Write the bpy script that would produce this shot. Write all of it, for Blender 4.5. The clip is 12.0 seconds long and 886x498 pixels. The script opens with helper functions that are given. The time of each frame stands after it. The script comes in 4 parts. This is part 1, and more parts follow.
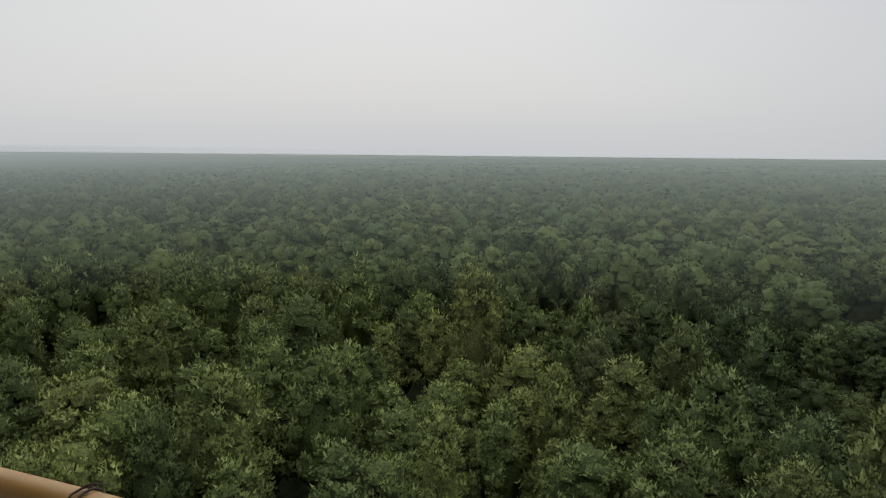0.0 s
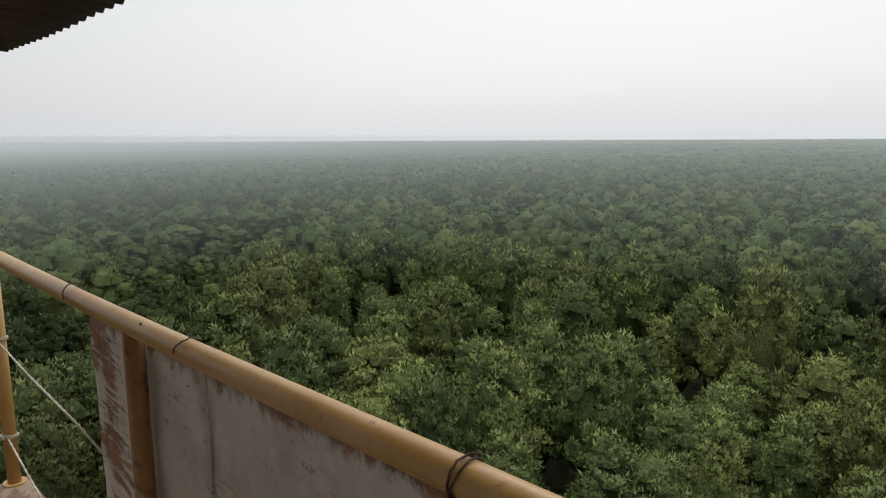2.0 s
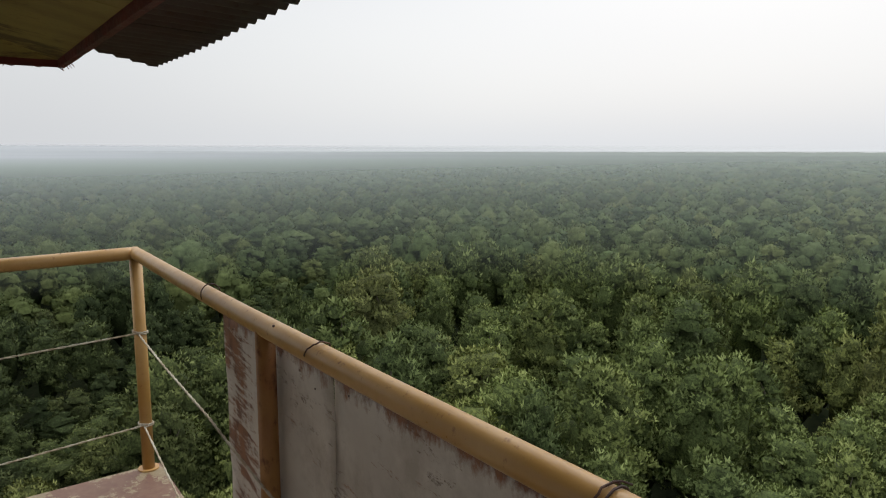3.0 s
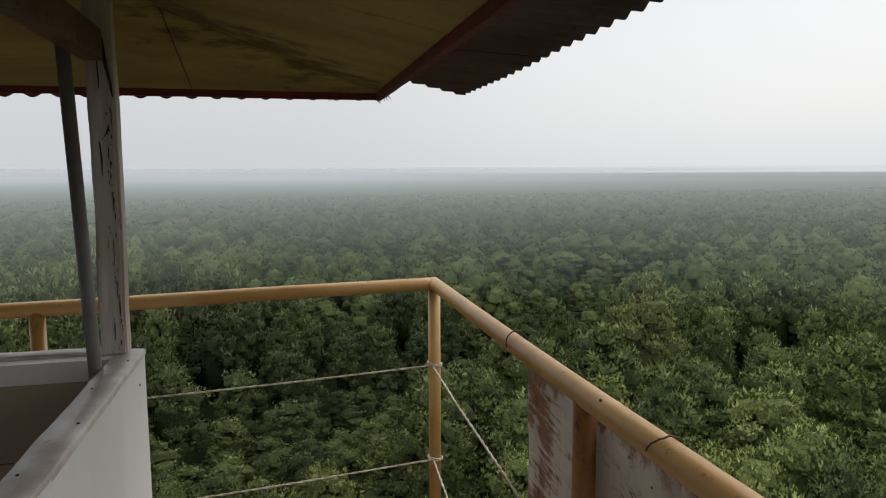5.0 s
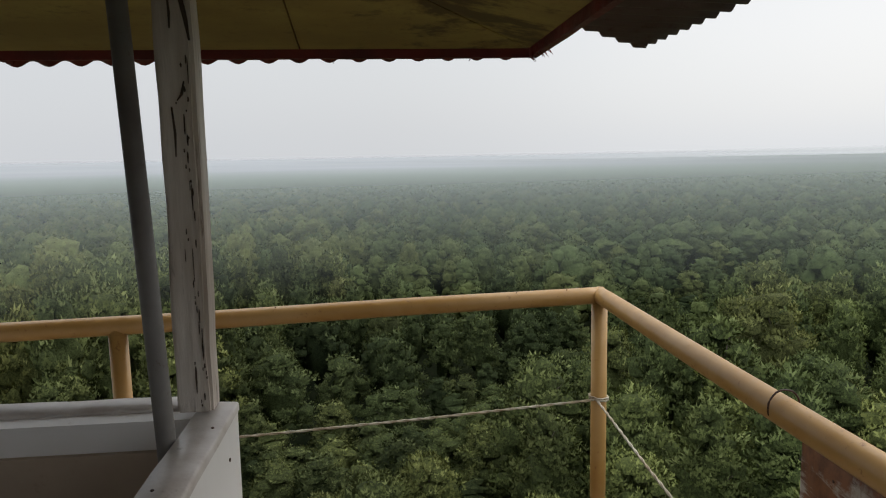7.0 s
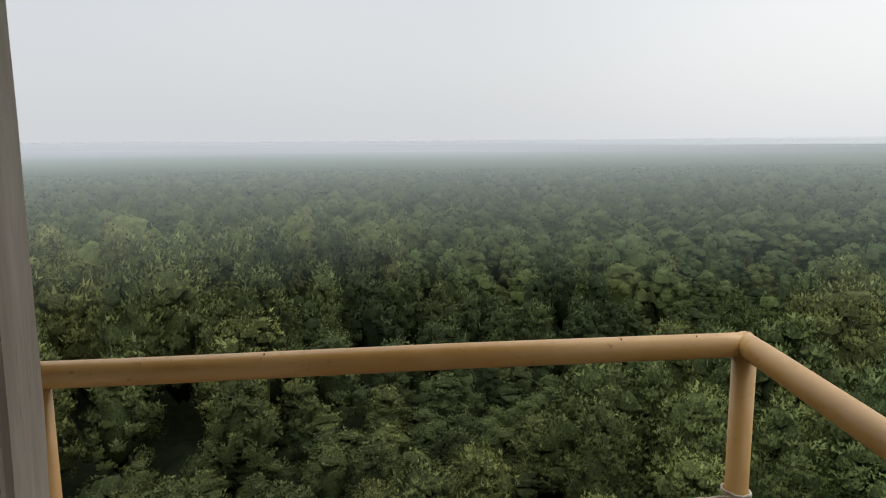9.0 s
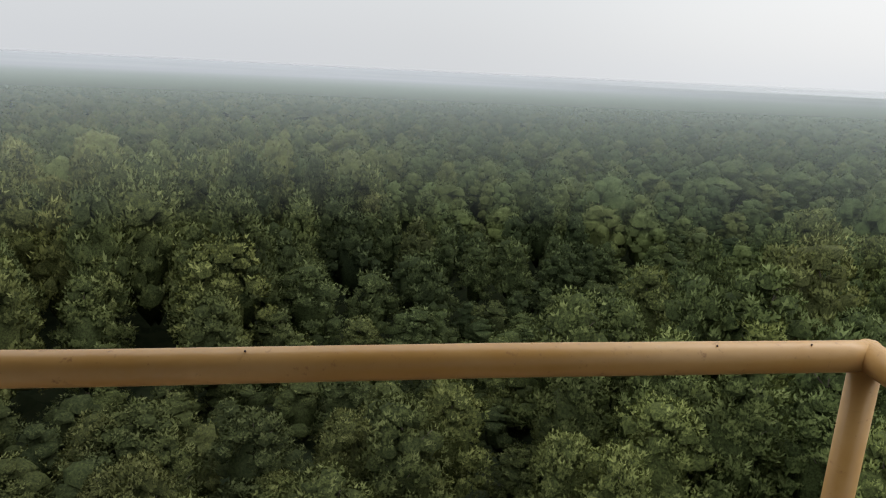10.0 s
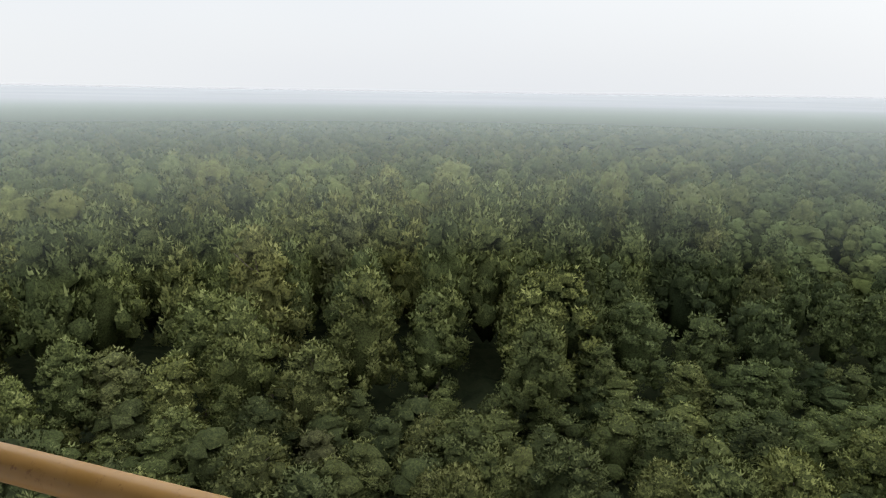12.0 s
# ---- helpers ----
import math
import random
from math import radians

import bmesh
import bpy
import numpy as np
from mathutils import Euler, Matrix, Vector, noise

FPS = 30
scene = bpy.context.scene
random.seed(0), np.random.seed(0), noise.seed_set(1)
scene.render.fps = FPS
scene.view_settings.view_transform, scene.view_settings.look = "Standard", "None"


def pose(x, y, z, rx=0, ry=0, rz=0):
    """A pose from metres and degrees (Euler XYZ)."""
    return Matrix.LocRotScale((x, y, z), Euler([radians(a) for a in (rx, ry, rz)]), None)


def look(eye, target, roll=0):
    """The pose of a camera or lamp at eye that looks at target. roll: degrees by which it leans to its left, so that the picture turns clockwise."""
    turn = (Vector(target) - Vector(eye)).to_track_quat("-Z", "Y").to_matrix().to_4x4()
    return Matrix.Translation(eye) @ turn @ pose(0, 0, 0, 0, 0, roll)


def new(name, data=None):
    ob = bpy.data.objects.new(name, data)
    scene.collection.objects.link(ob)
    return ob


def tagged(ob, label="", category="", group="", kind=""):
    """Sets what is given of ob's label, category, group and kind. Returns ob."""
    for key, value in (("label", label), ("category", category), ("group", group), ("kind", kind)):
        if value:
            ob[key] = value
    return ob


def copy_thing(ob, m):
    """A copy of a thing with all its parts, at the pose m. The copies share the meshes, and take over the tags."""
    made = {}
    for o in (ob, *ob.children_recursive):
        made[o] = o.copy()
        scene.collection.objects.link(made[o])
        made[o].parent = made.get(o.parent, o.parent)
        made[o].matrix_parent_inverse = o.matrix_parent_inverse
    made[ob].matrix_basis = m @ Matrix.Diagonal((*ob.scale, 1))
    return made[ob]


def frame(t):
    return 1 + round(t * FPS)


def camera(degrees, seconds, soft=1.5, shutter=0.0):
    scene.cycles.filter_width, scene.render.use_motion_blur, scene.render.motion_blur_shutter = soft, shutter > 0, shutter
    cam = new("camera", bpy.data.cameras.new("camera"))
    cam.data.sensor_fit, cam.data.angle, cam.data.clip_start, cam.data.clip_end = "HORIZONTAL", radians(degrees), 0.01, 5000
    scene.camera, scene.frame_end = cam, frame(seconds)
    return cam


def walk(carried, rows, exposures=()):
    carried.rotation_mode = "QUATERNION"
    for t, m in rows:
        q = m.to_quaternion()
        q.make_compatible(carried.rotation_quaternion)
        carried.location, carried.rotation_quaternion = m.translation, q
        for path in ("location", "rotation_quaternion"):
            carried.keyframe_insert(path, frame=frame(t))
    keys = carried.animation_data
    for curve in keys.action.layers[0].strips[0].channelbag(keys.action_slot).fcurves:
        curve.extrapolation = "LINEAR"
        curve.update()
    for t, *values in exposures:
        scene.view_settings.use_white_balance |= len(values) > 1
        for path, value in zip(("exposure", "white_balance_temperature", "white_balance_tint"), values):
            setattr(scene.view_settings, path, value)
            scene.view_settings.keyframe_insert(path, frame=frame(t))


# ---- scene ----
cam = camera(66.1, 12.0, soft=1.15)
PATH = [
    (0, (-0.622, -3.436, 1.485), (1.213, -2.689, 1.210), 0.54),
    (0.5, (-0.610, -3.362, 1.473), (1.175, -2.515, 1.160), 0.96),
    (1, (-0.621, -3.348, 1.458), (1.045, -2.327, 1.032), -0.16),
    (1.5, (-0.611, -3.263, 1.440), (0.895, -1.993, 1.094), -0.18),
    (2, (-0.623, -3.240, 1.448), (0.771, -1.842, 1.131), -0.28),
    (2.5, (-0.632, -3.206, 1.446), (0.637, -1.688, 1.155), -0.36),
    (4.5, (-0.691, -3.019, 1.464), (0.077, -1.193, 1.189), 0.52),
    (5, (-0.645, -2.843, 1.478), (-0.179, -0.911, 1.255), -0.28),
    (5.5, (-0.642, -2.731, 1.466), (-0.428, -0.772, 1.120), -0.41),
    (6, (-0.691, -2.556, 1.462), (-0.485, -0.589, 1.167), -0.06),
    (6.5, (-0.752, -2.376, 1.454), (-0.529, -0.419, 1.109), -1.29),
    (7, (-0.727, -2.189, 1.459), (-0.545, -0.214, 1.201), -1.12),
    (9, (-0.689, -1.482, 1.449), (-0.677, 0.496, 1.148), -0.42),
    (9.5, (-0.672, -1.259, 1.418), (-0.720, 0.683, 0.945), 1.05),
    (10, (-0.801, -1.089, 1.441), (-0.719, 0.848, 0.950), 2.75),
    (10.5, (-0.886, -0.997, 1.486), (-0.806, 0.944, 1.007), 1.85),
    (11, (-0.948, -0.879, 1.519), (-1.112, 1.079, 1.146), 0.57),
    (11.5, (-1.024, -0.861, 1.583), (-1.581, 1.007, 1.138), 0.63),
    (12, (-1.024, -0.804, 1.569), (-1.862, 0.959, 1.132), 0.88),
]
EXPOSURES = [(0, -0.29), (1, -0.24), (1.5, -0.03), (2, 0.06), (2.5, 0.1), (5.5, 0.06), (7, 0.1), (9, 0.12), (9.5, 0.1), (10, 0.14), (10.5, 0.38), (12, 0.47)]
walk(cam, [(t, look(eye, target, roll)) for t, eye, target, roll in PATH], EXPOSURES)

# ---- world, sun ----
SUN_YAW, SUN_UP = -62.0, 42.0          # degrees left of +y, degrees above the horizon
world = bpy.data.worlds.new("overcast_sky")
scene.world = world
world.use_nodes = True
wn, wl = world.node_tree.nodes, world.node_tree.links
wn.clear()
w_out = wn.new("ShaderNodeOutputWorld")
w_sky = wn.new("ShaderNodeTexSky")
w_sky.sky_type, w_sky.sun_disc = "NISHITA", False
w_sky.sun_elevation, w_sky.sun_rotation = radians(SUN_UP), radians(-SUN_YAW)
w_sky.dust_density, w_sky.air_density = 6.0, 1.0
w_bg1 = wn.new("ShaderNodeBackground")
w_bg1.inputs["Strength"].default_value = 0.016
w_cloud = wn.new("ShaderNodeBackground")
w_cloud.inputs["Strength"].default_value = 0.86
w_co = wn.new("ShaderNodeTexCoord")
w_map = wn.new("ShaderNodeMapping")
w_map.inputs["Scale"].default_value = (0.7, 0.7, 2.2)
w_noise = wn.new("ShaderNodeTexNoise")
w_noise.inputs["Scale"].default_value, w_noise.inputs["Detail"].default_value = 1.3, 2.0
w_ramp = wn.new("ShaderNodeValToRGB")
w_ramp.color_ramp.elements[0].position, w_ramp.color_ramp.elements[1].position = 0.25, 0.8
w_ramp.color_ramp.elements[0].color, w_ramp.color_ramp.elements[1].color = (0.800, 0.830, 0.880, 1), (0.905, 0.925, 0.940, 1)
w_add = wn.new("ShaderNodeAddShader")
wl.new(w_co.outputs["Generated"], w_map.inputs["Vector"])
wl.new(w_map.outputs["Vector"], w_noise.inputs["Vector"])
wl.new(w_noise.outputs["Fac"], w_ramp.inputs["Fac"])
w_xyz = wn.new("ShaderNodeSeparateXYZ")
wl.new(w_co.outputs["Generated"], w_xyz.inputs[0])
w_up = wn.new("ShaderNodeMapRange")
w_up.interpolation_type = "SMOOTHSTEP"
w_up.inputs["From Min"].default_value, w_up.inputs["From Max"].default_value = 0.3, 0.95
w_up.inputs["To Min"].default_value, w_up.inputs["To Max"].default_value = 0.80, 2.9
wl.new(w_xyz.outputs["Z"], w_up.inputs["Value"])
w_dot = wn.new("ShaderNodeVectorMath")
w_dot.operation = "DOT_PRODUCT"
w_dot.inputs[1].default_value = (-math.sin(radians(SUN_YAW)), math.cos(radians(SUN_YAW)), 0.0)
wl.new(w_co.outputs["Generated"], w_dot.inputs[0])
w_glow = wn.new("ShaderNodeMapRange")
w_glow.interpolation_type = "SMOOTHSTEP"
w_glow.inputs["From Min"].default_value, w_glow.inputs["From Max"].default_value = 0.45, 1.0
w_glow.inputs["To Min"].default_value, w_glow.inputs["To Max"].default_value = 0.87, 1.03
wl.new(w_dot.outputs["Value"], w_glow.inputs["Value"])
w_mul = wn.new("ShaderNodeMath")
w_mul.operation = "MULTIPLY"
wl.new(w_up.outputs[0], w_mul.inputs[0])
wl.new(w_glow.outputs[0], w_mul.inputs[1])
wl.new(w_mul.outputs[0], w_cloud.inputs["Strength"])
wl.new(w_ramp.outputs["Color"], w_cloud.inputs["Color"])
wl.new(w_sky.outputs["Color"], w_bg1.inputs["Color"])
wl.new(w_bg1.outputs[0], w_add.inputs[0])
wl.new(w_cloud.outputs[0], w_add.inputs[1])
wl.new(w_add.outputs[0], w_out.inputs["Surface"])

sun = new("sun", bpy.data.lights.new("sun", "SUN"))
sun.data.energy, sun.data.angle, sun.data.color = 0.7, radians(35), (1.0, 0.96, 0.9)
sun.matrix_world = look((0, 0, 0), (math.sin(radians(SUN_YAW)) * math.cos(radians(SUN_UP)), -math.cos(radians(SUN_YAW)) * math.cos(radians(SUN_UP)), -math.sin(radians(SUN_UP))))


# ---- materials ----
def material(name):
    m = bpy.data.materials.new(name)
    m.use_nodes = True
    t = m.node_tree
    return m, t.nodes, t.links, t.nodes["Principled BSDF"], t.nodes["Material Output"]


def position(n):
    """World position, for patterns at real size."""
    return n.new("ShaderNodeNewGeometry").outputs["Position"]


def noise_at(n, l, vec, scale, detail=4.0, rough=0.6, stretch=(1, 1, 1)):
    mp = n.new("ShaderNodeMapping")
    mp.inputs["Scale"].default_value = stretch
    l.new(vec, mp.inputs["Vector"])
    x = n.new("ShaderNodeTexNoise")
    x.inputs["Scale"].default_value, x.inputs["Detail"].default_value, x.inputs["Roughness"].default_value = scale, detail, rough
    l.new(mp.outputs["Vector"], x.inputs["Vector"])
    return x.outputs["Fac"]


def ramp(n, l, fac, a, b, ca=(0, 0, 0, 1), cb=(1, 1, 1, 1)):
    r = n.new("ShaderNodeValToRGB")
    e = r.color_ramp.elements
    e[0].position, e[1].position, e[0].color, e[1].color = a, b, ca, cb
    l.new(fac, r.inputs["Fac"])
    return r.outputs["Color"]


def mix(n, l, fac, a, b):
    x = n.new("ShaderNodeMix")
    x.data_type = "RGBA"
    for sock, v in ((x.inputs[0], fac), (x.inputs[6], a), (x.inputs[7], b)):
        if isinstance(v, (tuple, float, int)):
            sock.default_value = v
        else:
            l.new(v, sock)
    return x.outputs[2]


def maths(n, l, op, a, b=None, c=None):
    x = n.new("ShaderNodeMath")
    x.operation = op
    for k, v in enumerate((a, b, c)):
        if v is None:
            continue
        if isinstance(v, (float, int)):
            x.inputs[k].default_value = v
        else:
            l.new(v, x.inputs[k])
    return x.outputs[0]


def bump(n, l, p, height, strength, dist):
    b = n.new("ShaderNodeBump")
    b.inputs["Strength"].default_value, b.inputs["Distance"].default_value = strength, dist
    l.new(height, b.inputs["Height"])
    l.new(b.outputs["Normal"], p.inputs["Normal"])


def layered(name, base, second, third, s1, s2, cut1=(0.45, 0.6), cut2=(0.55, 0.7), stretch=(1, 1, 1), rough=(0.45, 0.7), metal=0.0, relief=0.3, depth=0.004):
    """A worn surface: a base colour, a second one in soft patches, a third in small sharp ones."""
    m, n, l, p, _ = material(name)
    v = position(n)
    big = noise_at(n, l, v, s1, 5, 0.6, stretch)
    small = noise_at(n, l, v, s2, 6, 0.7, stretch)
    col = mix(n, l, ramp(n, l, big, *cut1), base, second)
    col = mix(n, l, ramp(n, l, small, *cut2), col, third)
    l.new(col, p.inputs["Base Color"])
    l.new(ramp(n, l, small, 0.3, 0.7, (rough[0],) * 3 + (1,), (rough[1],) * 3 + (1,)), p.inputs["Roughness"])
    p.inputs["Metallic"].default_value = metal
    p.inputs["Specular IOR Level"].default_value = 0.35
    bump(n, l, p, small, relief, depth)
    return m


M_RAIL = layered("tan_painted_pipe", (0.38, 0.210, 0.060, 1), (0.44, 0.265, 0.100, 1), (0.22, 0.105, 0.040, 1), 4.0, 40.0, (0.4, 0.65), (0.60, 0.71), relief=0.15, depth=0.0015, rough=(0.27, 0.42))
M_RUSTY = layered("rust_stained_tan_pipe", (0.33, 0.165, 0.052, 1), (0.27, 0.115, 0.040, 1), (0.14, 0.055, 0.026, 1), 7.0, 34.0, (0.38, 0.62), (0.54, 0.68), stretch=(1, 1, 0.5), relief=0.3, depth=0.0015, rough=(0.45, 0.7))
M_ROPE = layered("weathered_cable", (0.50, 0.46, 0.36, 1), (0.34, 0.27, 0.18, 1), (0.2, 0.12, 0.07, 1), 12.0, 240.0, (0.4, 0.6), (0.55, 0.7), relief=0.6)
M_WIRE = layered("rusty_tie_wire", (0.045, 0.022, 0.016, 1), (0.09, 0.04, 0.02, 1), (0.03, 0.02, 0.02, 1), 30.0, 200.0)
M_CLAD = layered("white_painted_sheet", (0.82, 0.80, 0.77, 1), (0.72, 0.70, 0.66, 1), (0.40, 0.37, 0.33, 1), 2.2, 26.0, (0.35, 0.7), (0.66, 0.82), stretch=(1, 1, 0.35), rough=(0.35, 0.55), relief=0.15, depth=0.003)
M_CAP = layered("dull_folded_capping", (0.64, 0.60, 0.56, 1), (0.44, 0.385, 0.34, 1), (0.26, 0.195, 0.15, 1), 5.0, 9.0, (0.42, 0.60), (0.58, 0.68), rough=(0.25, 0.5), relief=0.3, depth=0.006)
M_BOARD = layered("drab_inner_board", (0.46, 0.37, 0.28, 1), (0.37, 0.29, 0.215, 1), (0.25, 0.185, 0.13, 1), 2.5, 18.0, (0.4, 0.7), (0.62, 0.8))
M_WOOD = layered("whitewashed_weathered_wood", (0.74, 0.685, 0.62, 1), (0.44, 0.375, 0.31, 1), (0.16, 0.12, 0.09, 1), 8.0, 26.0, (0.42, 0.66), (0.60, 0.70), stretch=(1.6, 1.6, 0.16), rough=(0.6, 0.9), relief=0.6, depth=0.006)
M_CRACK = layered("dark_open_grain", (0.085, 0.060, 0.042, 1), (0.055, 0.040, 0.030, 1), (0.03, 0.022, 0.018, 1), 20.0, 120.0, rough=(0.8, 0.95))
M_POLE = layered("grey_pipe", (0.20, 0.19, 0.175, 1), (0.13, 0.115, 0.105, 1), (0.10, 0.065, 0.045, 1), 5.0, 60.0, (0.4, 0.65), (0.62, 0.75), rough=(0.4, 0.6), relief=0.15)


def ceiling_material():
    """Olive paint on board, blotched, with brown water stains along the hip that runs in from the corner of the roof."""
    m, n, l, p, _ = material("olive_yellow_ceiling_board")
    v = position(n)
    xyz = n.new("ShaderNodeSeparateXYZ")
    l.new(v, xyz.inputs[0])
    broad, blot, fine = noise_at(n, l, v, 1.6, 4, 0.6, (0.8, 2.2, 1)), noise_at(n, l, v, 6.0, 6, 0.7, (1, 1.7, 1)), noise_at(n, l, v, 38.0, 5, 0.65)
    col = mix(n, l, ramp(n, l, broad, 0.40, 0.62), (0.38, 0.31, 0.102, 1), (0.270, 0.208, 0.073, 1))
    col = mix(n, l, maths(n, l, "MULTIPLY", ramp(n, l, fine, 0.55, 0.75), 0.35), col, (0.12, 0.085, 0.04, 1))
    hip = maths(n, l, "ABSOLUTE", maths(n, l, "SUBTRACT", maths(n, l, "SUBTRACT", xyz.outputs["X"], xyz.outputs["Y"]), -0.13))
    wet = maths(n, l, "MULTIPLY", maths(n, l, "MAXIMUM", maths(n, l, "SUBTRACT", 0.42, hip), 0.0), 0.55)
    stain = ramp(n, l, maths(n, l, "ADD", blot, wet), 0.60, 0.72)
    col = mix(n, l, maths(n, l, "MULTIPLY", stain, 0.85), col, (0.085, 0.055, 0.03, 1))
    l.new(col, p.inputs["Base Color"])
    p.inputs["Roughness"].default_value = 0.6
    bump(n, l, p, fine, 0.12, 0.003)
    return m


M_CEIL = ceiling_material()
M_FASCIA = layered("red_oxide_board", (0.17, 0.025, 0.020, 1), (0.10, 0.020, 0.017, 1), (0.24, 0.10, 0.085, 1), 5.0, 45.0, (0.4, 0.65), (0.66, 0.74), relief=0.3)
M_ROOF = layered("rusted_corrugated_iron", (0.10, 0.068, 0.060, 1), (0.14, 0.112, 0.105, 1), (0.08, 0.035, 0.026, 1), 2.0, 22.0, (0.4, 0.65), (0.58, 0.75), rough=(0.5, 0.75), metal=0.2, relief=0.2)
M_STEEL = layered("brown_primed_steel", (0.16, 0.08, 0.05, 1), (0.22, 0.12, 0.07, 1), (0.09, 0.05, 0.035, 1), 4.0, 40.0)
# near-black green: shade of the gaps between crowns put into the colour
M_GAP_SHADE = layered("gap_shade_undergrowth", (0.024, 0.030, 0.015, 1), (0.014, 0.019, 0.010, 1), (0.036, 0.034, 0.020, 1), 0.8, 4.0, rough=(0.85, 0.95))
for node in M_GAP_SHADE.node_tree.nodes:
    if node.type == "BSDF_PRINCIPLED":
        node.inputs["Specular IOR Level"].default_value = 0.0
M_TRUNK = layered("brown_grey_bark", (0.11, 0.09, 0.07, 1), (0.07, 0.055, 0.04, 1), (0.22, 0.19, 0.16, 1), 3.0, 22.0, stretch=(1, 1, 0.3), rough=(0.7, 0.9))


def floor_material():
    m, n, l, p, _ = material("peeling_red_floor_paint")
    v = position(n)
    big, fine, mid = noise_at(n, l, v, 2.4, 4, 0.6), noise_at(n, l, v, 15, 8, 0.75), noise_at(n, l, v, 5.5, 6, 0.7)
    red = mix(n, l, ramp(n, l, fine, 0.35, 0.65), (0.115, 0.050, 0.030, 1), (0.165, 0.088, 0.050, 1))
    bare = mix(n, l, ramp(n, l, mid, 0.4, 0.6), (0.34, 0.275, 0.175, 1), (0.20, 0.150, 0.080, 1))
    edge = maths(n, l, "ADD", maths(n, l, "MULTIPLY", mid, 0.65), maths(n, l, "MULTIPLY", fine, 0.35))
    peel = ramp(n, l, edge, 0.515, 0.53)
    l.new(mix(n, l, peel, red, bare), p.inputs["Base Color"])
    p.inputs["Roughness"].default_value = 0.62
    bump(n, l, p, maths(n, l, "SUBTRACT", maths(n, l, "MULTIPLY", fine, 0.3), peel), 0.5, 0.002)
    return m


M_FLOOR = floor_material()


def panel_material():
    """Dirty white sheet: grey scuffs all over, rust along the top edge and near the free end."""
    m, n, l, p, _ = material("rust_stained_white_sheet")
    v = position(n)
    xyz = n.new("ShaderNodeSeparateXYZ")
    l.new(v, xyz.inputs[0])
    soft = noise_at(n, l, v, 3.0, 5, 0.65)
    scuff = noise_at(n, l, v, 11.0, 7, 0.72, (1, 1.4, 0.8))
    # scrapes run slantwise down the sheet
    slant = n.new("ShaderNodeMapping")
    slant.inputs["Rotation"].default_value = (radians(-5), 0, 0)
    l.new(v, slant.inputs["Vector"])
    streak = noise_at(n, l, slant.outputs["Vector"], 16.0, 8, 0.78, (1, 0.30, 2.2))
    scrape = noise_at(n, l, slant.outputs["Vector"], 20.0, 6, 0.75, (1, 0.55, 1.5))
    col = mix(n, l, ramp(n, l, soft, 0.35, 0.7), (0.56, 0.51, 0.44, 1), (0.45, 0.40, 0.34, 1))
    grime = noise_at(n, l, v, 6.0, 6, 0.7, (1, 0.9, 0.8))
    col = mix(n, l, maths(n, l, "MULTIPLY", ramp(n, l, grime, 0.46, 0.66), 0.6), col, (0.30, 0.245, 0.19, 1))
    sparse = noise_at(n, l, v, 3.4, 2, 0.5)
    marks = maths(n, l, "MULTIPLY", ramp(n, l, scrape, 0.575, 0.64), ramp(n, l, sparse, 0.46, 0.58))
    col = mix(n, l, marks, col, (0.13, 0.085, 0.055, 1))
    # rust grows towards the free end (y = -1.07) and towards the top edge
    ends = maths(n, l, "MINIMUM", maths(n, l, "MAXIMUM", maths(n, l, "ADD", xyz.outputs["Y"], 1.42), 0.0), 0.32)
    tops = maths(n, l, "MULTIPLY", maths(n, l, "MINIMUM", maths(n, l, "MAXIMUM", maths(n, l, "SUBTRACT", xyz.outputs["Z"], 0.86), 0.0), 0.1), 3.6)
    patch = noise_at(n, l, v, 5.0, 4, 0.6, (1, 1, 0.6))
    ends = maths(n, l, "MULTIPLY", ends, maths(n, l, "MULTIPLY", ramp(n, l, patch, 0.34, 0.60), 1.05))
    tops = maths(n, l, "MULTIPLY", tops, maths(n, l, "MULTIPLY_ADD", patch, 1.4, 0.2))
    rust = maths(n, l, "ADD", maths(n, l, "MULTIPLY_ADD", streak, 1.1, maths(n, l, "MULTIPLY", scuff, 0.35)), maths(n, l, "SUBTRACT", ends, 0.28))
    rust = maths(n, l, "MAXIMUM", rust, maths(n, l, "ADD", maths(n, l, "MULTIPLY_ADD", scuff, 0.65, maths(n, l, "MULTIPLY", soft, 0.3)), maths(n, l, "SUBTRACT", tops, 0.03)))
    brown = mix(n, l, ramp(n, l, scuff, 0.4, 0.6), (0.085, 0.030, 0.014, 1), (0.24, 0.098, 0.036, 1))
    col = mix(n, l, ramp(n, l, rust, 0.555, 0.66), col, brown)
    l.new(col, p.inputs["Base Color"])
    p.inputs["Roughness"].default_value = 0.6
    bump(n, l, p, soft, 0.25, 0.01)
    return m


M_PANEL = panel_material()


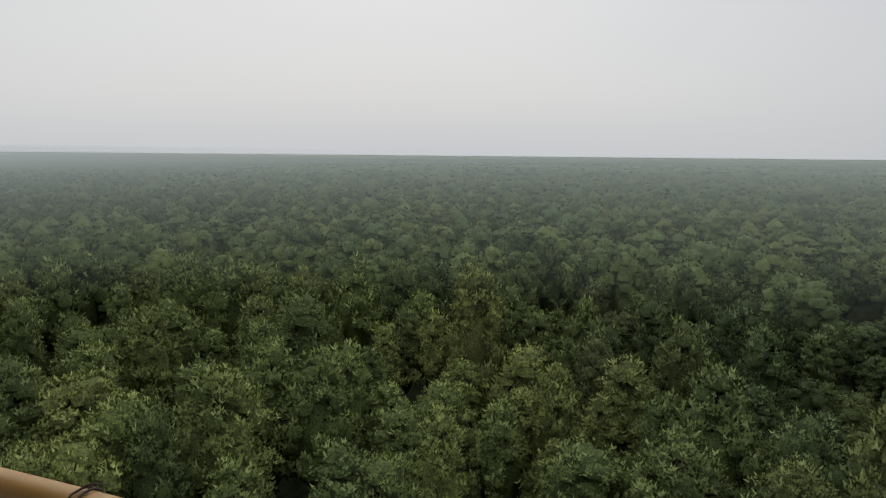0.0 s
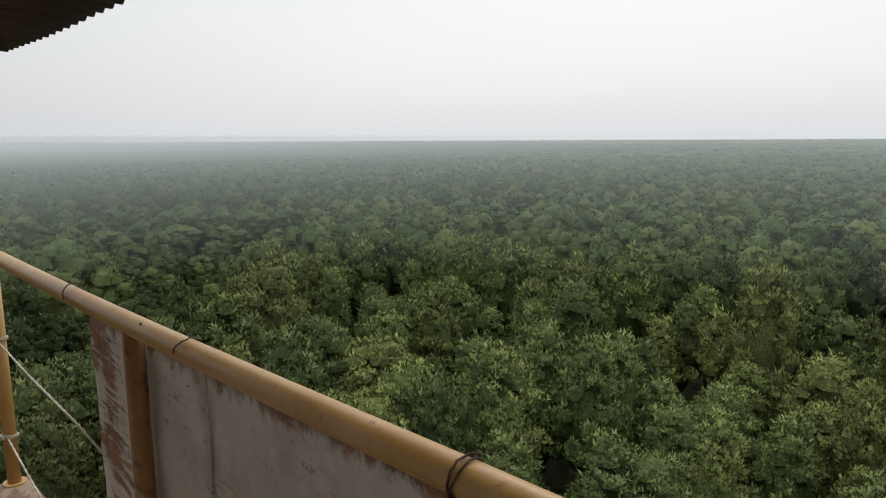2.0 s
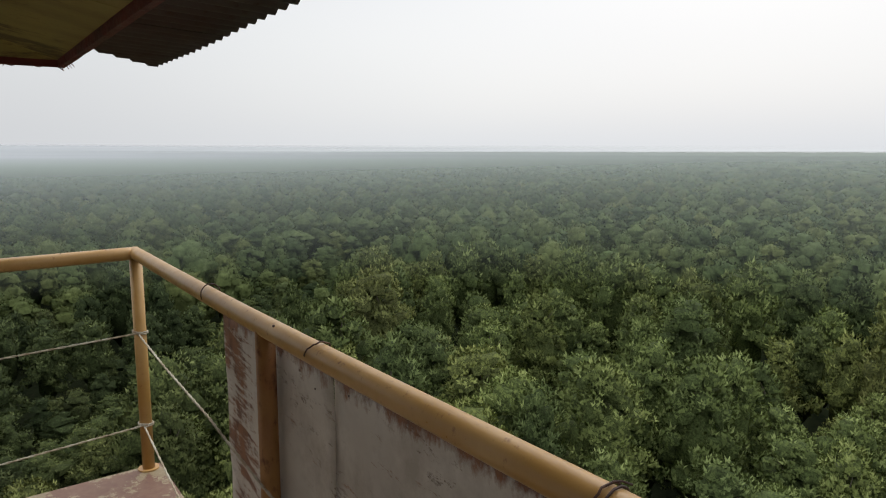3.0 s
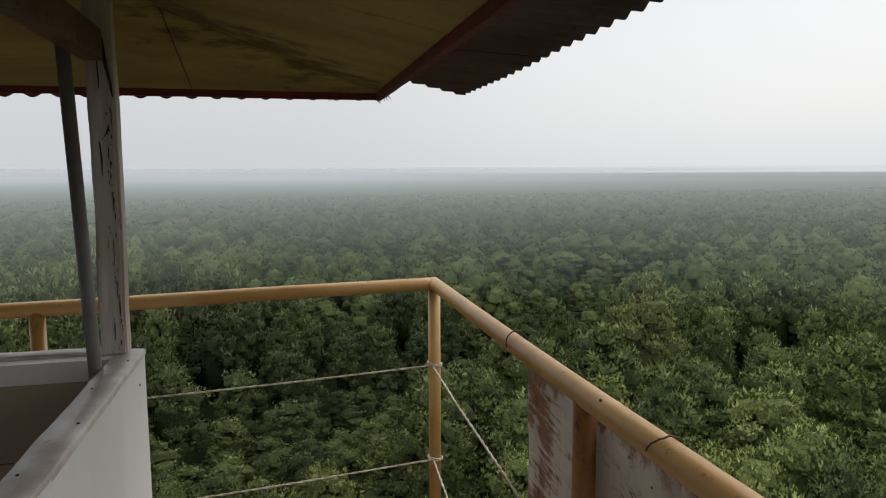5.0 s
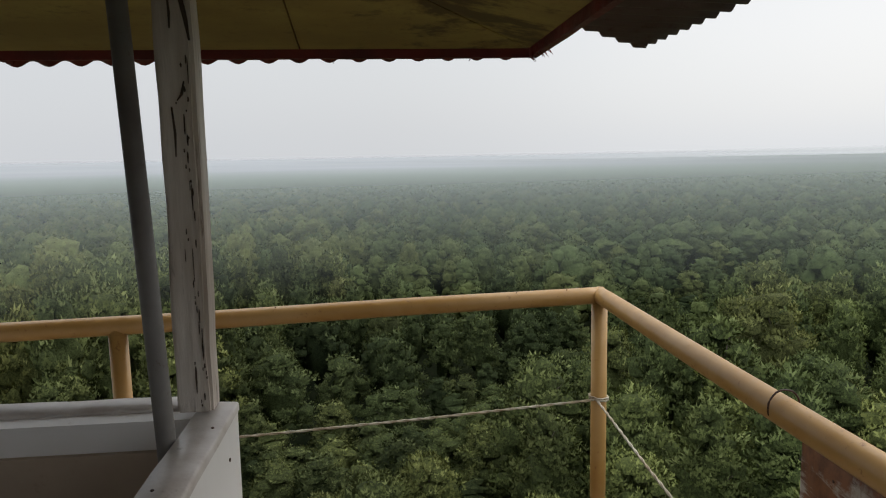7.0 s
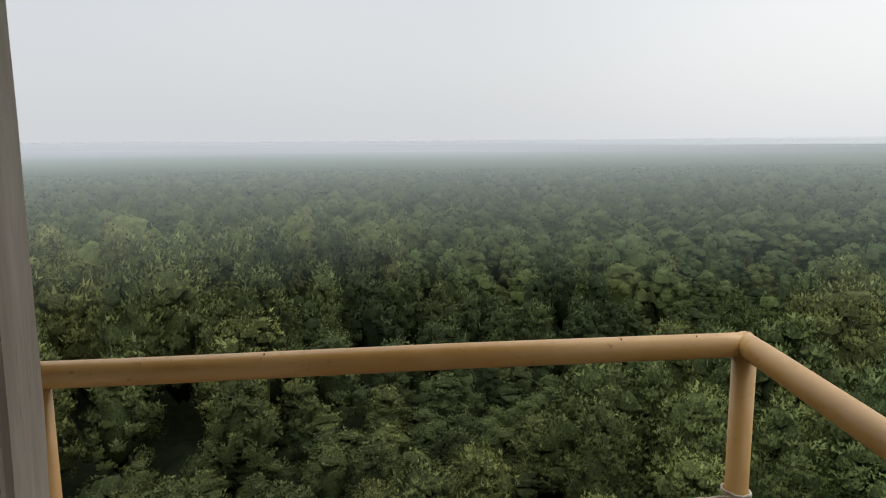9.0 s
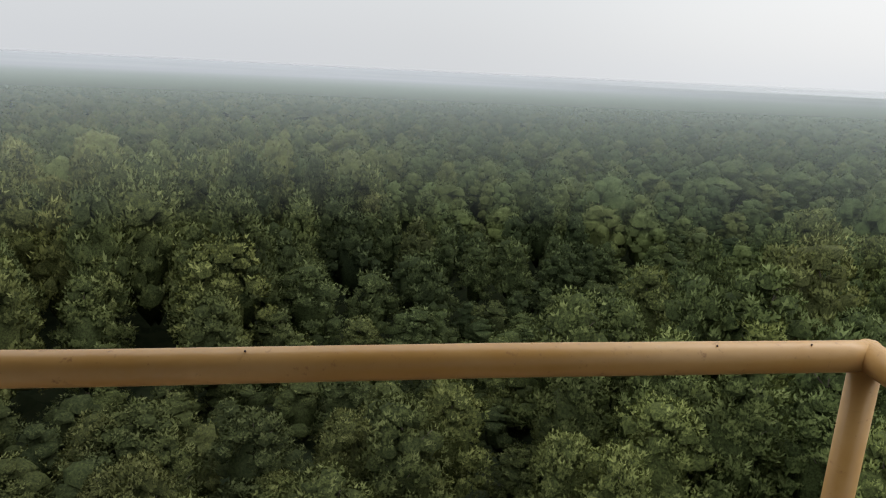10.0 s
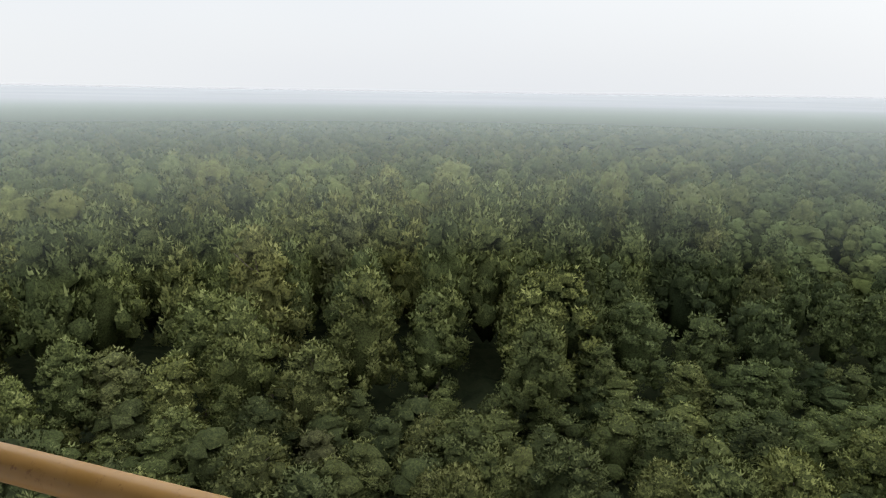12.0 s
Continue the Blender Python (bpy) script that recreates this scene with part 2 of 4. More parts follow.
def leaf_material(name, dark, light, warm, fine=True, grain=0.25):
    m, n, l, p, out = material(name)
    v = position(n)
    tree = noise_at(n, l, v, 0.42, 2, 0.5)
    stand = noise_at(n, l, v, 0.055, 3, 0.55)
    # every tree has its own green
    own, inf = n.new("ShaderNodeAttribute"), n.new("ShaderNodeObjectInfo")
    own.attribute_name = "tone"
    tone = maths(n, l, "FRACT", maths(n, l, "ADD", own.outputs["Fac"], inf.outputs["Random"]))
    tone2, tone3 = maths(n, l, "FRACT", maths(n, l, "MULTIPLY", tone, 7.31)), maths(n, l, "FRACT", maths(n, l, "MULTIPLY", tone, 13.7))
    col = mix(n, l, maths(n, l, "MULTIPLY_ADD", tone, 0.7, maths(n, l, "MULTIPLY", ramp(n, l, tree, 0.3, 0.7), 0.3)), dark, light)
    col = mix(n, l, maths(n, l, "MULTIPLY", ramp(n, l, maths(n, l, "MULTIPLY_ADD", stand, 1.4, maths(n, l, "SUBTRACT", tone2, 0.7)), 0.5, 1.0), 0.38), col, warm)
    sep = n.new("ShaderNodeSeparateXYZ")
    l.new(v, sep.inputs[0])
    olive = n.new("ShaderNodeMapRange")                                    # olive tint grows towards -x; it also paints that side brighter, in place of light
    olive.inputs["From Min"].default_value, olive.inputs["From Max"].default_value = 9.0, -22.0
    l.new(maths(n, l, "ADD", sep.outputs["X"], maths(n, l, "MULTIPLY", maths(n, l, "SUBTRACT", stand, 0.5), 60.0)), olive.inputs["Value"])
    tinted = n.new("ShaderNodeVectorMath")
    tinted.operation = "MULTIPLY"
    tinted.inputs[1].default_value = (1.44, 1.27, 1.14)
    l.new(col, tinted.inputs[0])
    col = mix(n, l, olive.outputs[0], col, tinted.outputs[0])
    # tint patches paint light and shade in: near bank light green, creek sides duller
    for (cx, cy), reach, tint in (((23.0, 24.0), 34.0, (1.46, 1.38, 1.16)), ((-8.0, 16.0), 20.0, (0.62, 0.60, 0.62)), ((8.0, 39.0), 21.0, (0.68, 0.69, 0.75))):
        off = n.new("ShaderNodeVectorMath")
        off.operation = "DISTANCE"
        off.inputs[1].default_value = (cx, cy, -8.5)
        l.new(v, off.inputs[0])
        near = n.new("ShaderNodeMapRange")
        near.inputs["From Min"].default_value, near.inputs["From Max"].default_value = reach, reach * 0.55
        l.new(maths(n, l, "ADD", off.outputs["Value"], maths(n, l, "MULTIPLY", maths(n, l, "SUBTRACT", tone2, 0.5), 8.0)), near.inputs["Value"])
        relit = n.new("ShaderNodeVectorMath")
        relit.operation = "MULTIPLY"
        relit.inputs[1].default_value = tint
        l.new(col, relit.inputs[0])
        col = mix(n, l, near.outputs[0], col, relit.outputs[0])
    dry = noise_at(n, l, v, 0.03, 2, 0.5)
    sere = ramp(n, l, maths(n, l, "MULTIPLY_ADD", dry, 0.8, maths(n, l, "SUBTRACT", tone3, 0.4)), 0.88, 1.0)
    col = mix(n, l, maths(n, l, "MULTIPLY", sere, 0.22), col, (0.140, 0.112, 0.062, 1))
    if fine:
        geo = n.new("ShaderNodeNewGeometry")
        hsv = n.new("ShaderNodeHueSaturation")
        l.new(maths(n, l, "ADD", maths(n, l, "MULTIPLY", geo.outputs["Random Per Island"], 0.24), 0.88), hsv.inputs["Value"])
        l.new(col, hsv.inputs["Color"])
        col = hsv.outputs["Color"]
    else:
        # blotches towards near-black paint shade between leaves and crowns
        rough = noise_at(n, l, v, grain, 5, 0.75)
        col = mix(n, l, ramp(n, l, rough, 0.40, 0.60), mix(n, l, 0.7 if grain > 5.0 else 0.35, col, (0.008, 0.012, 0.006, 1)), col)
    l.new(col, p.inputs["Base Color"])
    p.inputs["Roughness"].default_value = 0.65
    p.inputs["Specular IOR Level"].default_value = 0.03
    tr = n.new("ShaderNodeBsdfTranslucent")
    l.new(col, tr.inputs["Color"])
    ms = n.new("ShaderNodeMixShader")
    ms.inputs[0].default_value = 0.16
    l.new(p.outputs[0], ms.inputs[1])
    l.new(tr.outputs[0], ms.inputs[2])
    l.new(ms.outputs[0], out.inputs["Surface"])
    return m


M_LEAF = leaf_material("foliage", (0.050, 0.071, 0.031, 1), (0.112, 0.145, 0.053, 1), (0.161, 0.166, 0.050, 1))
# lighter copy of foliage for upward tips: highlights painted into the leaf colour
M_TIP_LIGHT = leaf_material("tip_light_foliage", (0.083, 0.113, 0.052, 1), (0.172, 0.214, 0.087, 1), (0.236, 0.248, 0.082, 1))
# inner mass: darker copy of foliage, shade of the crown's inside painted in
M_SHADED_MASS = leaf_material("shaded_inner_mass", (0.038, 0.056, 0.025, 1), (0.085, 0.114, 0.043, 1), (0.122, 0.131, 0.040, 1), fine=False, grain=9.0)
# lighter copy for far crowns' masses, painted as their lit outside
M_LIT_MASS = leaf_material("lit_outer_leaves", (0.067, 0.099, 0.041, 1), (0.159, 0.207, 0.076, 1), (0.229, 0.236, 0.070, 1), fine=False, grain=2.0)
# colour kept low: shade between crowns painted in, as the sheet has no gaps
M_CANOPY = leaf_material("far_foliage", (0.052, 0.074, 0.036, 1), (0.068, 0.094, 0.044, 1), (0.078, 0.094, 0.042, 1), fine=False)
M_GROUND = layered("forest_floor", (0.035, 0.03, 0.02, 1), (0.045, 0.05, 0.025, 1), (0.06, 0.045, 0.03, 1), 0.4, 3.0, rough=(0.8, 0.95))


def haze_sheet_material(name, tint, far_tint, thin, dense, d_thin, d_dense, fade_from, fade_to):
    """Haze painted on an added sheet: white, more opaque with distance from the tower and towards the misty quarter of
    the forest.
    """
    m, n, l, p, out = material(name)
    v = position(n)
    xyz = n.new("ShaderNodeSeparateXYZ")
    l.new(v, xyz.inputs[0])
    flat = n.new("ShaderNodeVectorMath")
    flat.operation = "MULTIPLY"
    flat.inputs[1].default_value = (1, 1, 0)
    l.new(v, flat.inputs[0])
    size = n.new("ShaderNodeVectorMath")
    size.operation = "LENGTH"
    l.new(flat.outputs[0], size.inputs[0])
    around = maths(n, l, "ARCTAN2", xyz.outputs["X"], xyz.outputs["Y"])      # 0 along +y, grows to the right
    side = n.new("ShaderNodeMapRange")
    side.interpolation_type = "SMOOTHSTEP"
    side.inputs["From Min"].default_value, side.inputs["From Max"].default_value = radians(75), radians(-5)
    l.new(around, side.inputs["Value"])
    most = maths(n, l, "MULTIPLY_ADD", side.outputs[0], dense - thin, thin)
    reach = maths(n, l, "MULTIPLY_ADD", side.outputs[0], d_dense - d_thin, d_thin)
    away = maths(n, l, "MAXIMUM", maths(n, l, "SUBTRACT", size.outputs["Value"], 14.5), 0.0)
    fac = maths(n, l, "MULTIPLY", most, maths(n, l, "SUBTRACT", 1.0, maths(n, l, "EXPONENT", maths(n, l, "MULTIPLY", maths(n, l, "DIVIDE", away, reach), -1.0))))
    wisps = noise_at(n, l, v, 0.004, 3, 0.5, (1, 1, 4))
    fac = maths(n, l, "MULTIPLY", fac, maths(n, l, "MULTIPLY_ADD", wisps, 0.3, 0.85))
    up = n.new("ShaderNodeMapRange")
    up.interpolation_type = "SMOOTHSTEP"
    up.inputs["From Min"].default_value, up.inputs["From Max"].default_value = fade_to, fade_from
    l.new(xyz.outputs["Z"], up.inputs["Value"])
    fac = maths(n, l, "MULTIPLY", fac, up.outputs[0])
    bank = n.new("ShaderNodeMapRange")                                     # the rising bank stands in the misty quarter alone
    bank.inputs["From Min"].default_value, bank.inputs["From Max"].default_value = -1.8, 1.5
    l.new(xyz.outputs["Z"], bank.inputs["Value"])
    clear_side = maths(n, l, "SUBTRACT", 1.0, side.outputs[0])
    fac = maths(n, l, "MULTIPLY", fac, maths(n, l, "SUBTRACT", 1.0, maths(n, l, "MULTIPLY", clear_side, bank.outputs[0])))
    # sheet colour pales with distance: brightness of far haze painted in
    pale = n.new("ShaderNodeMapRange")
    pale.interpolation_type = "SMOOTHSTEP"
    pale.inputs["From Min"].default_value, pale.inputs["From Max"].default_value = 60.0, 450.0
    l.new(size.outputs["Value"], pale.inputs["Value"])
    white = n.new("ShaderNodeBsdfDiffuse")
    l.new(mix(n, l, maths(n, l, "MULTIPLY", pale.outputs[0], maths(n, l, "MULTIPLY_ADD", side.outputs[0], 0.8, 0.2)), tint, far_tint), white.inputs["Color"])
    clear = n.new("ShaderNodeBsdfTransparent")
    ms = n.new("ShaderNodeMixShader")
    l.new(fac, ms.inputs[0])
    l.new(clear.outputs[0], ms.inputs[1])
    l.new(white.outputs[0], ms.inputs[2])
    l.new(ms.outputs[0], out.inputs["Surface"])
    return m


M_HAZE_SHEET = haze_sheet_material("haze_sheet", (0.236, 0.266, 0.246, 1), (0.292, 0.305, 0.316, 1), 0.58, 0.96, 76.0, 86.0, 8.0, 20.0)


# ---- building helpers ----
def thing(name, at, label, category, group="", kind=""):
    ob = new(name)
    ob.location = at
    ob.empty_display_size = 0.2
    return tagged(ob, label, category, group, kind)


def part(name, bm, mat, parent=None, label="", smooth=False):
    """Links a bmesh, made in its parent's space, as one mesh object under a thing or a part."""
    me = bpy.data.meshes.new(name)
    bm.normal_update()
    bm.to_mesh(me)
    bm.free()
    me.materials.append(mat)
    if smooth:
        me.shade_smooth()
    ob = new(name, me)
    ob.parent = parent
    return tagged(ob, label) if label else ob


def box(bm, x0, x1, y0, y1, z0, z1, bevel=0.0):
    made = bmesh.ops.create_cube(bm, size=1.0, matrix=Matrix.Translation(((x0 + x1) / 2, (y0 + y1) / 2, (z0 + z1) / 2)) @ Matrix.Diagonal((x1 - x0, y1 - y0, z1 - z0, 1)))
    if bevel:
        edges = list({e for v in made["verts"] for e in v.link_edges})
        bmesh.ops.bevel(bm, geom=edges, offset=bevel, segments=2, affect="EDGES", profile=0.7)
    return bm


def tube(bm, points, r, sides=16, closed=False, r_end=None):
    """A round bar through the given points."""
    pts = [Vector(p) for p in points]
    rings = []
    up = Vector((0.31, 0.17, 0.93)).normalized()
    count = len(pts)
    for k, p in enumerate(pts):
        a, b = pts[(k - 1) % count if closed else max(k - 1, 0)], pts[(k + 1) % count if closed else min(k + 1, count - 1)]
        d = (b - a).normalized()
        e1 = d.cross(up).normalized()
        e2 = d.cross(e1)
        rr = r if r_end is None else r + (r_end - r) * k / max(count - 1, 1)
        rings.append([bm.verts.new(p + rr * (math.cos(2 * math.pi * j / sides) * e1 + math.sin(2 * math.pi * j / sides) * e2)) for j in range(sides)])
    for k in range(count if closed else count - 1):
        r0, r1 = rings[k], rings[(k + 1) % count]
        for j in range(sides):
            bm.faces.new((r0[j], r0[(j + 1) % sides], r1[(j + 1) % sides], r1[j]))
    if not closed:
        bm.faces.new(list(reversed(rings[0])))
        bm.faces.new(rings[-1])
    bmesh.ops.recalc_face_normals(bm, faces=bm.faces)
    return bm


def loop_points(centre, axis, r, n=20, wobble=0.0, seed=1):
    rnd = random.Random(seed)
    axis = Vector(axis).normalized()
    e1 = axis.cross(Vector((0.2, 0.9, 0.4))).normalized()
    e2 = axis.cross(e1)
    return [Vector(centre) + (r + rnd.uniform(0, wobble)) * (math.cos(2 * math.pi * k / n) * e1 + math.sin(2 * math.pi * k / n) * e2) + axis * rnd.uniform(-wobble, wobble) for k in range(n)]


# ---- plan of the tower top: floor level 0, corner of the railing at the origin ----
GROUND_Z = -16.5
BACK_Y, LEFT_X = -5.2, -5.0           # far ends of the platform
FAR_SLOPE = 0.110                     # the far rail runs slightly askew
RAIL_Z, RAIL_R = 1.0, 0.0280


def far_y(x):
    return FAR_SLOPE * x


# floor slab with its steel edge
bm = bmesh.new()
outline = [(0.055, 0.03), (0.055, BACK_Y), (LEFT_X, BACK_Y), (LEFT_X, -0.05), (-0.75, 0.012)]
top = [bm.verts.new((x, y, 0)) for x, y in outline]
low = [bm.verts.new((x, y, -0.11)) for x, y in outline]
bm.faces.new(list(reversed(top)))
bm.faces.new(low)
for k in range(len(outline)):
    bm.faces.new((top[k], top[(k + 1) % len(outline)], low[(k + 1) % len(outline)], low[k]))
bmesh.ops.recalc_face_normals(bm, faces=bm.faces)
floor = part("floor", bm, M_FLOOR)
tagged(floor, "platform floor with peeling red paint over pale cement", "floor", kind="structure")

edge_beam = thing("floor_edge_beam", (0, 0, -0.115), "rusty brown steel frame under the platform floor", "beam", kind="structure")
for x0, x1, y0, y1 in ((0.0, 0.06, BACK_Y, 0.02), (LEFT_X, -0.01, -0.16, -0.08), (LEFT_X, LEFT_X + 0.06, BACK_Y, -0.17), (LEFT_X + 0.07, -0.01, BACK_Y, BACK_Y + 0.06)):
    part("beam", box(bmesh.new(), x0, x1, y0, y1, -0.14, 0.0), M_STEEL, edge_beam)
tower = thing("tower_column", (-0.9, -0.9, GROUND_Z), "brown steel tower columns standing on the forest floor", "column", kind="structure")
for x in (0.0, -3.3):
    for y in (0.0, -3.5):
        part("column", box(bmesh.new(), x - 0.12, x + 0.12, y - 0.12, y + 0.12, 0.0, -GROUND_Z - 0.11), M_STEEL, tower)

# ---- railing ----
railing = thing("railing", (0, 0, 0), "tan-yellow painted pipe railing round the platform edge", "railing")
end_far = (LEFT_X + 0.1, far_y(LEFT_X + 0.1), RAIL_Z)
part("top_rail", tube(bmesh.new(), [(0, 0.012, RAIL_Z)] + [(0.0, -0.1 - k * 0.25, RAIL_Z - 0.011 * math.sin(math.pi * min(1.0, k * 0.25 / 2.6))) for k in range(20)], RAIL_R, 28), M_RAIL, railing, smooth=True)
part("top_rail", tube(bmesh.new(), [(0.012, 0.002, RAIL_Z)] + [(-0.05 - k * 0.61, far_y(-0.05 - k * 0.61), RAIL_Z + 0.002 * math.sin(k * 2.1)) for k in range(9)], RAIL_R, 28), M_RAIL, railing, smooth=True)
bm = bmesh.new()
bmesh.ops.create_uvsphere(bm, u_segments=20, v_segments=12, radius=RAIL_R * 1.03, matrix=Matrix.Translation((0.0, 0.0, RAIL_Z)))
part("elbow", bm, M_RAIL, railing, smooth=True)
posts = [(0.0, 0.0)] + [(0.0, y) for y in (-1.5, -3.05, -4.6)] + [(x, far_y(x)) for x in (-1.50, -3.0, -4.6)]
for x, y in posts:
    post = part("post", tube(bmesh.new(), [(x, y, 0.0), (x, y, 0.5), (x, y, RAIL_Z - 0.01)], 0.0265, 24), M_RUSTY if y == -1.5 else M_RAIL, railing, "rust-stained post" if y == -1.5 else "", smooth=True)
    bm = bmesh.new()
    tube(bm, [(x, y, 0.0), (x, y, 0.006)], 0.045, 20)
    part("weld_collar", bm, M_RAIL, post)
for x in (-0.292, -0.12, -1.05):
    bm = bmesh.new()
    bmesh.ops.create_uvsphere(bm, u_segments=8, v_segments=6, radius=0.0019, matrix=Matrix.Translation((x, far_y(x) - 0.012, RAIL_Z + 0.0275)))
    part("screw", bm, M_WIRE, railing)
for y in (-1.62,):
    bm = bmesh.new()
    bmesh.ops.create_uvsphere(bm, u_segments=8, v_segments=6, radius=0.0035, matrix=Matrix.Translation((-0.0235, y, RAIL_Z + 0.0185)))
    part("screw", bm, M_WIRE, railing)

# ---- guard cables, twisted of two strands, tied round the corner post ----
def cable(points, label):
    at = points[0]
    rope = thing("guard_cable", at, label, "cable", group="guard cables")
    pts = [Vector(p) - Vector(at) for p in points]
    fine = []
    for a, b in zip(pts, pts[1:]):
        steps = max(2, int((b - a).length / 0.012))
        fine += [a.lerp(b, k / steps) for k in range(steps)]
    fine.append(pts[-1])
    for strand in range(2):
        path = []
        for k, p in enumerate(fine):
            d = (fine[min(k + 1, len(fine) - 1)] - fine[max(k - 1, 0)]).normalized()
            e1 = d.cross(Vector((0, 0, 1))).normalized()
            e2 = d.cross(e1)
            a = k * 0.85 + strand * math.pi
            path.append(p + 0.0019 * (math.cos(a) * e1 + math.sin(a) * e2))
        part("strand", tube(bmesh.new(), path, 0.0027, 6), M_ROPE, rope, smooth=True)
    return rope


def knot(rope, centre, seed):
    c = Vector(centre) - rope.location
    for k in range(2):
        part("knot", tube(bmesh.new(), loop_points(c + Vector((0, 0, 0.007 * k)), (0.12, 0.05, 1), 0.0305, 20, 0.002, seed + k), 0.0034, 6, True), M_ROPE, rope, smooth=True)


for z, seed in ((0.643, 3), (0.215, 5)):
    far = cable([(-0.024, -0.02, z), (-0.6, far_y(-0.6) - 0.022, z - 0.007), (-1.13, far_y(-1.13) - 0.024, z - 0.008), (-1.50, far_y(-1.50) - 0.03, z - 0.002), (-3.0, far_y(-3.0) - 0.03, z - 0.004), (-4.6, far_y(-4.6) - 0.03, z)], "pale weathered twisted cable stretched between the railing posts")
    knot(far, (0, 0, z - 0.002), seed)
long_cable = cable([(-0.012, -0.03, 0.64), (-0.022, -0.5, 0.618), (-0.026, -1.05, 0.597), (-0.032, -1.5, 0.562), (-0.03, -2.2, 0.535), (-0.03, -3.05, 0.55), (-0.03, -4.6, 0.56)], "pale twisted cable sagging along the sheet panels")
short_cable = cable([(-0.012, -0.03, 0.212), (-0.018, -0.3, 0.172), (-0.022, -0.56, 0.131), (-0.026, -1.0, 0.072), (-0.03, -1.47, 0.016)], "pale twisted cable running down to the foot of a post")

# ---- white sheet panels outside the posts, wired to the top rail ----
def sheet_panel(y0, y1, k):
    rnd = random.Random(40 + k)
    panel = thing("sheet_panel", (0.036 + 0.0035 * (k % 2), y0, 0.0), "dirty white sheet-metal panel with rust stains, fixed under the rail", "panel", group="sheet panels of the railing")
    bm = bmesh.new()
    cols, rows = 14, 10
    grid = []
    for a in range(cols + 1):
        u = a / cols
        col = []
        for b in range(rows + 1):
            w = b / rows
            wave = 0.004 * math.sin(u * 9 + k * 2.1) * math.sin(w * 4 + k) + 0.0025 * rnd.uniform(-1, 1)
            hem = 0.004 * rnd.uniform(-1, 1) if b == rows else 0.0
            side = (0.003 * rnd.uniform(-1, 1) if k == 0 and a == cols else 0.0)
            col.append(bm.verts.new((wave, u * (y1 - y0) + side, 0.012 + w * 0.968 + hem)))
        grid.append(col)
    for a in range(cols):
        for b in range(rows):
            bm.faces.new((grid[a][b], grid[a][b + 1], grid[a + 1][b + 1], grid[a + 1][b]))
    bmesh.ops.recalc_face_normals(bm, faces=bm.faces)
    bmesh.ops.solidify(bm, geom=bm.faces[:], thickness=0.0016)
    sheet = part("sheet", bm, M_PANEL, panel, smooth=True)
    for w in (0.12, 0.88):
        for z in (0.3, 0.88):
            bm = bmesh.new()
            bmesh.ops.create_uvsphere(bm, u_segments=8, v_segments=5, radius=0.003, matrix=Matrix.Translation((-0.004, w * (y1 - y0) + rnd.uniform(-0.03, 0.03), z + rnd.uniform(-0.04, 0.04))) @ Matrix.Diagonal((0.5, 1, 1, 1)))
            part("rivet", bm, M_WIRE, sheet)
    return panel


for k, (y0, y1) in enumerate(((-1.8195, -1.06), (-2.672, -1.808), (-3.5045, -2.6605), (-4.367, -3.493), (-5.15, -4.3555))):
    sheet_panel(y0, y1, k)


def tie(y, turns, label, loose, slant=0.35):
    t = thing("wire_tie", (0, y, RAIL_Z), label, "wire", group="wire ties of the rail")
    for k in range(turns):
        part("loop", tube(bmesh.new(), loop_points((0, 0.009 * k, 0), (0.0, 1, slant - 0.15 * k), RAIL_R + 0.0022, 24, 0.0012, 11 + k), 0.0019, 7, True), M_WIRE, t, smooth=True)
    if loose:
        part("loose_end", tube(bmesh.new(), [(-0.006, 0.004, RAIL_R + 0.002), (0.002, 0.001, RAIL_R + 0.006), (0.010, -0.006, RAIL_R + 0.007), (0.018, -0.016, RAIL_R + 0.004)], 0.0016, 6), M_WIRE, t)
        part("hanging_end", tube(bmesh.new(), [(-RAIL_R - 0.004, 0.006, -0.004), (-0.03, 0.004, -0.03), (-0.022, -0.004, -0.05), (-0.008, -0.018, -0.056), (0.002, -0.03, -0.054)], 0.002, 6), M_WIRE, t)
    return t


tie(-1.05, 1, "single dark wire ring round the tan rail", False, 0.05)
tie(-1.815, 1, "slanting dark wire loop round the tan rail", False, 0.85)
tie(-2.66, 2, "double twisted rusty wire with loose ends on the rail", True, 0.25)
tie(-3.5, 2, "double twisted rusty wire with loose ends on the rail", True, 0.2)

# ---- cabin: half walls, capping, posts ----
CAB_X, CAB_Y = -1.010, -0.904          # outer faces of the right and far half walls
CAB_L, CAB_B = -4.05, -4.25
WALL_TOP = 1.005


def wrinkled_sheet(length, height, seed, folds):
    """A thin cladding sheet in the yz plane, from (0,0,0) to (0,-length,height), with soft buckles."""
    bm = bmesh.new()
    nu, nv = int(length / 0.05), 16
    grid = []
    for a in range(nu + 1):
        y = -length * a / nu
        col = []
        for b in range(nv + 1):
            z = height * b / nv
            off = 0.003 * noise.noise(Vector((y * 3.0, z * 2.5, seed)))
            for fy, fz, amp, wid in folds:
                q = (y - fy - 0.18 * (z - fz)) / wid
                off += amp * math.exp(-q * q) * (0.4 + 0.6 * math.sin(z * 3.1 + fy) ** 2)
            col.append(bm.verts.new((off, y, z)))
        grid.append(col)
    for a in range(nu):
        for b in range(nv):
            bm.faces.new((grid[a][b], grid[a + 1][b], grid[a + 1][b + 1], grid[a][b + 1]))
    bmesh.ops.recalc_face_normals(bm, faces=bm.faces)
    return bm


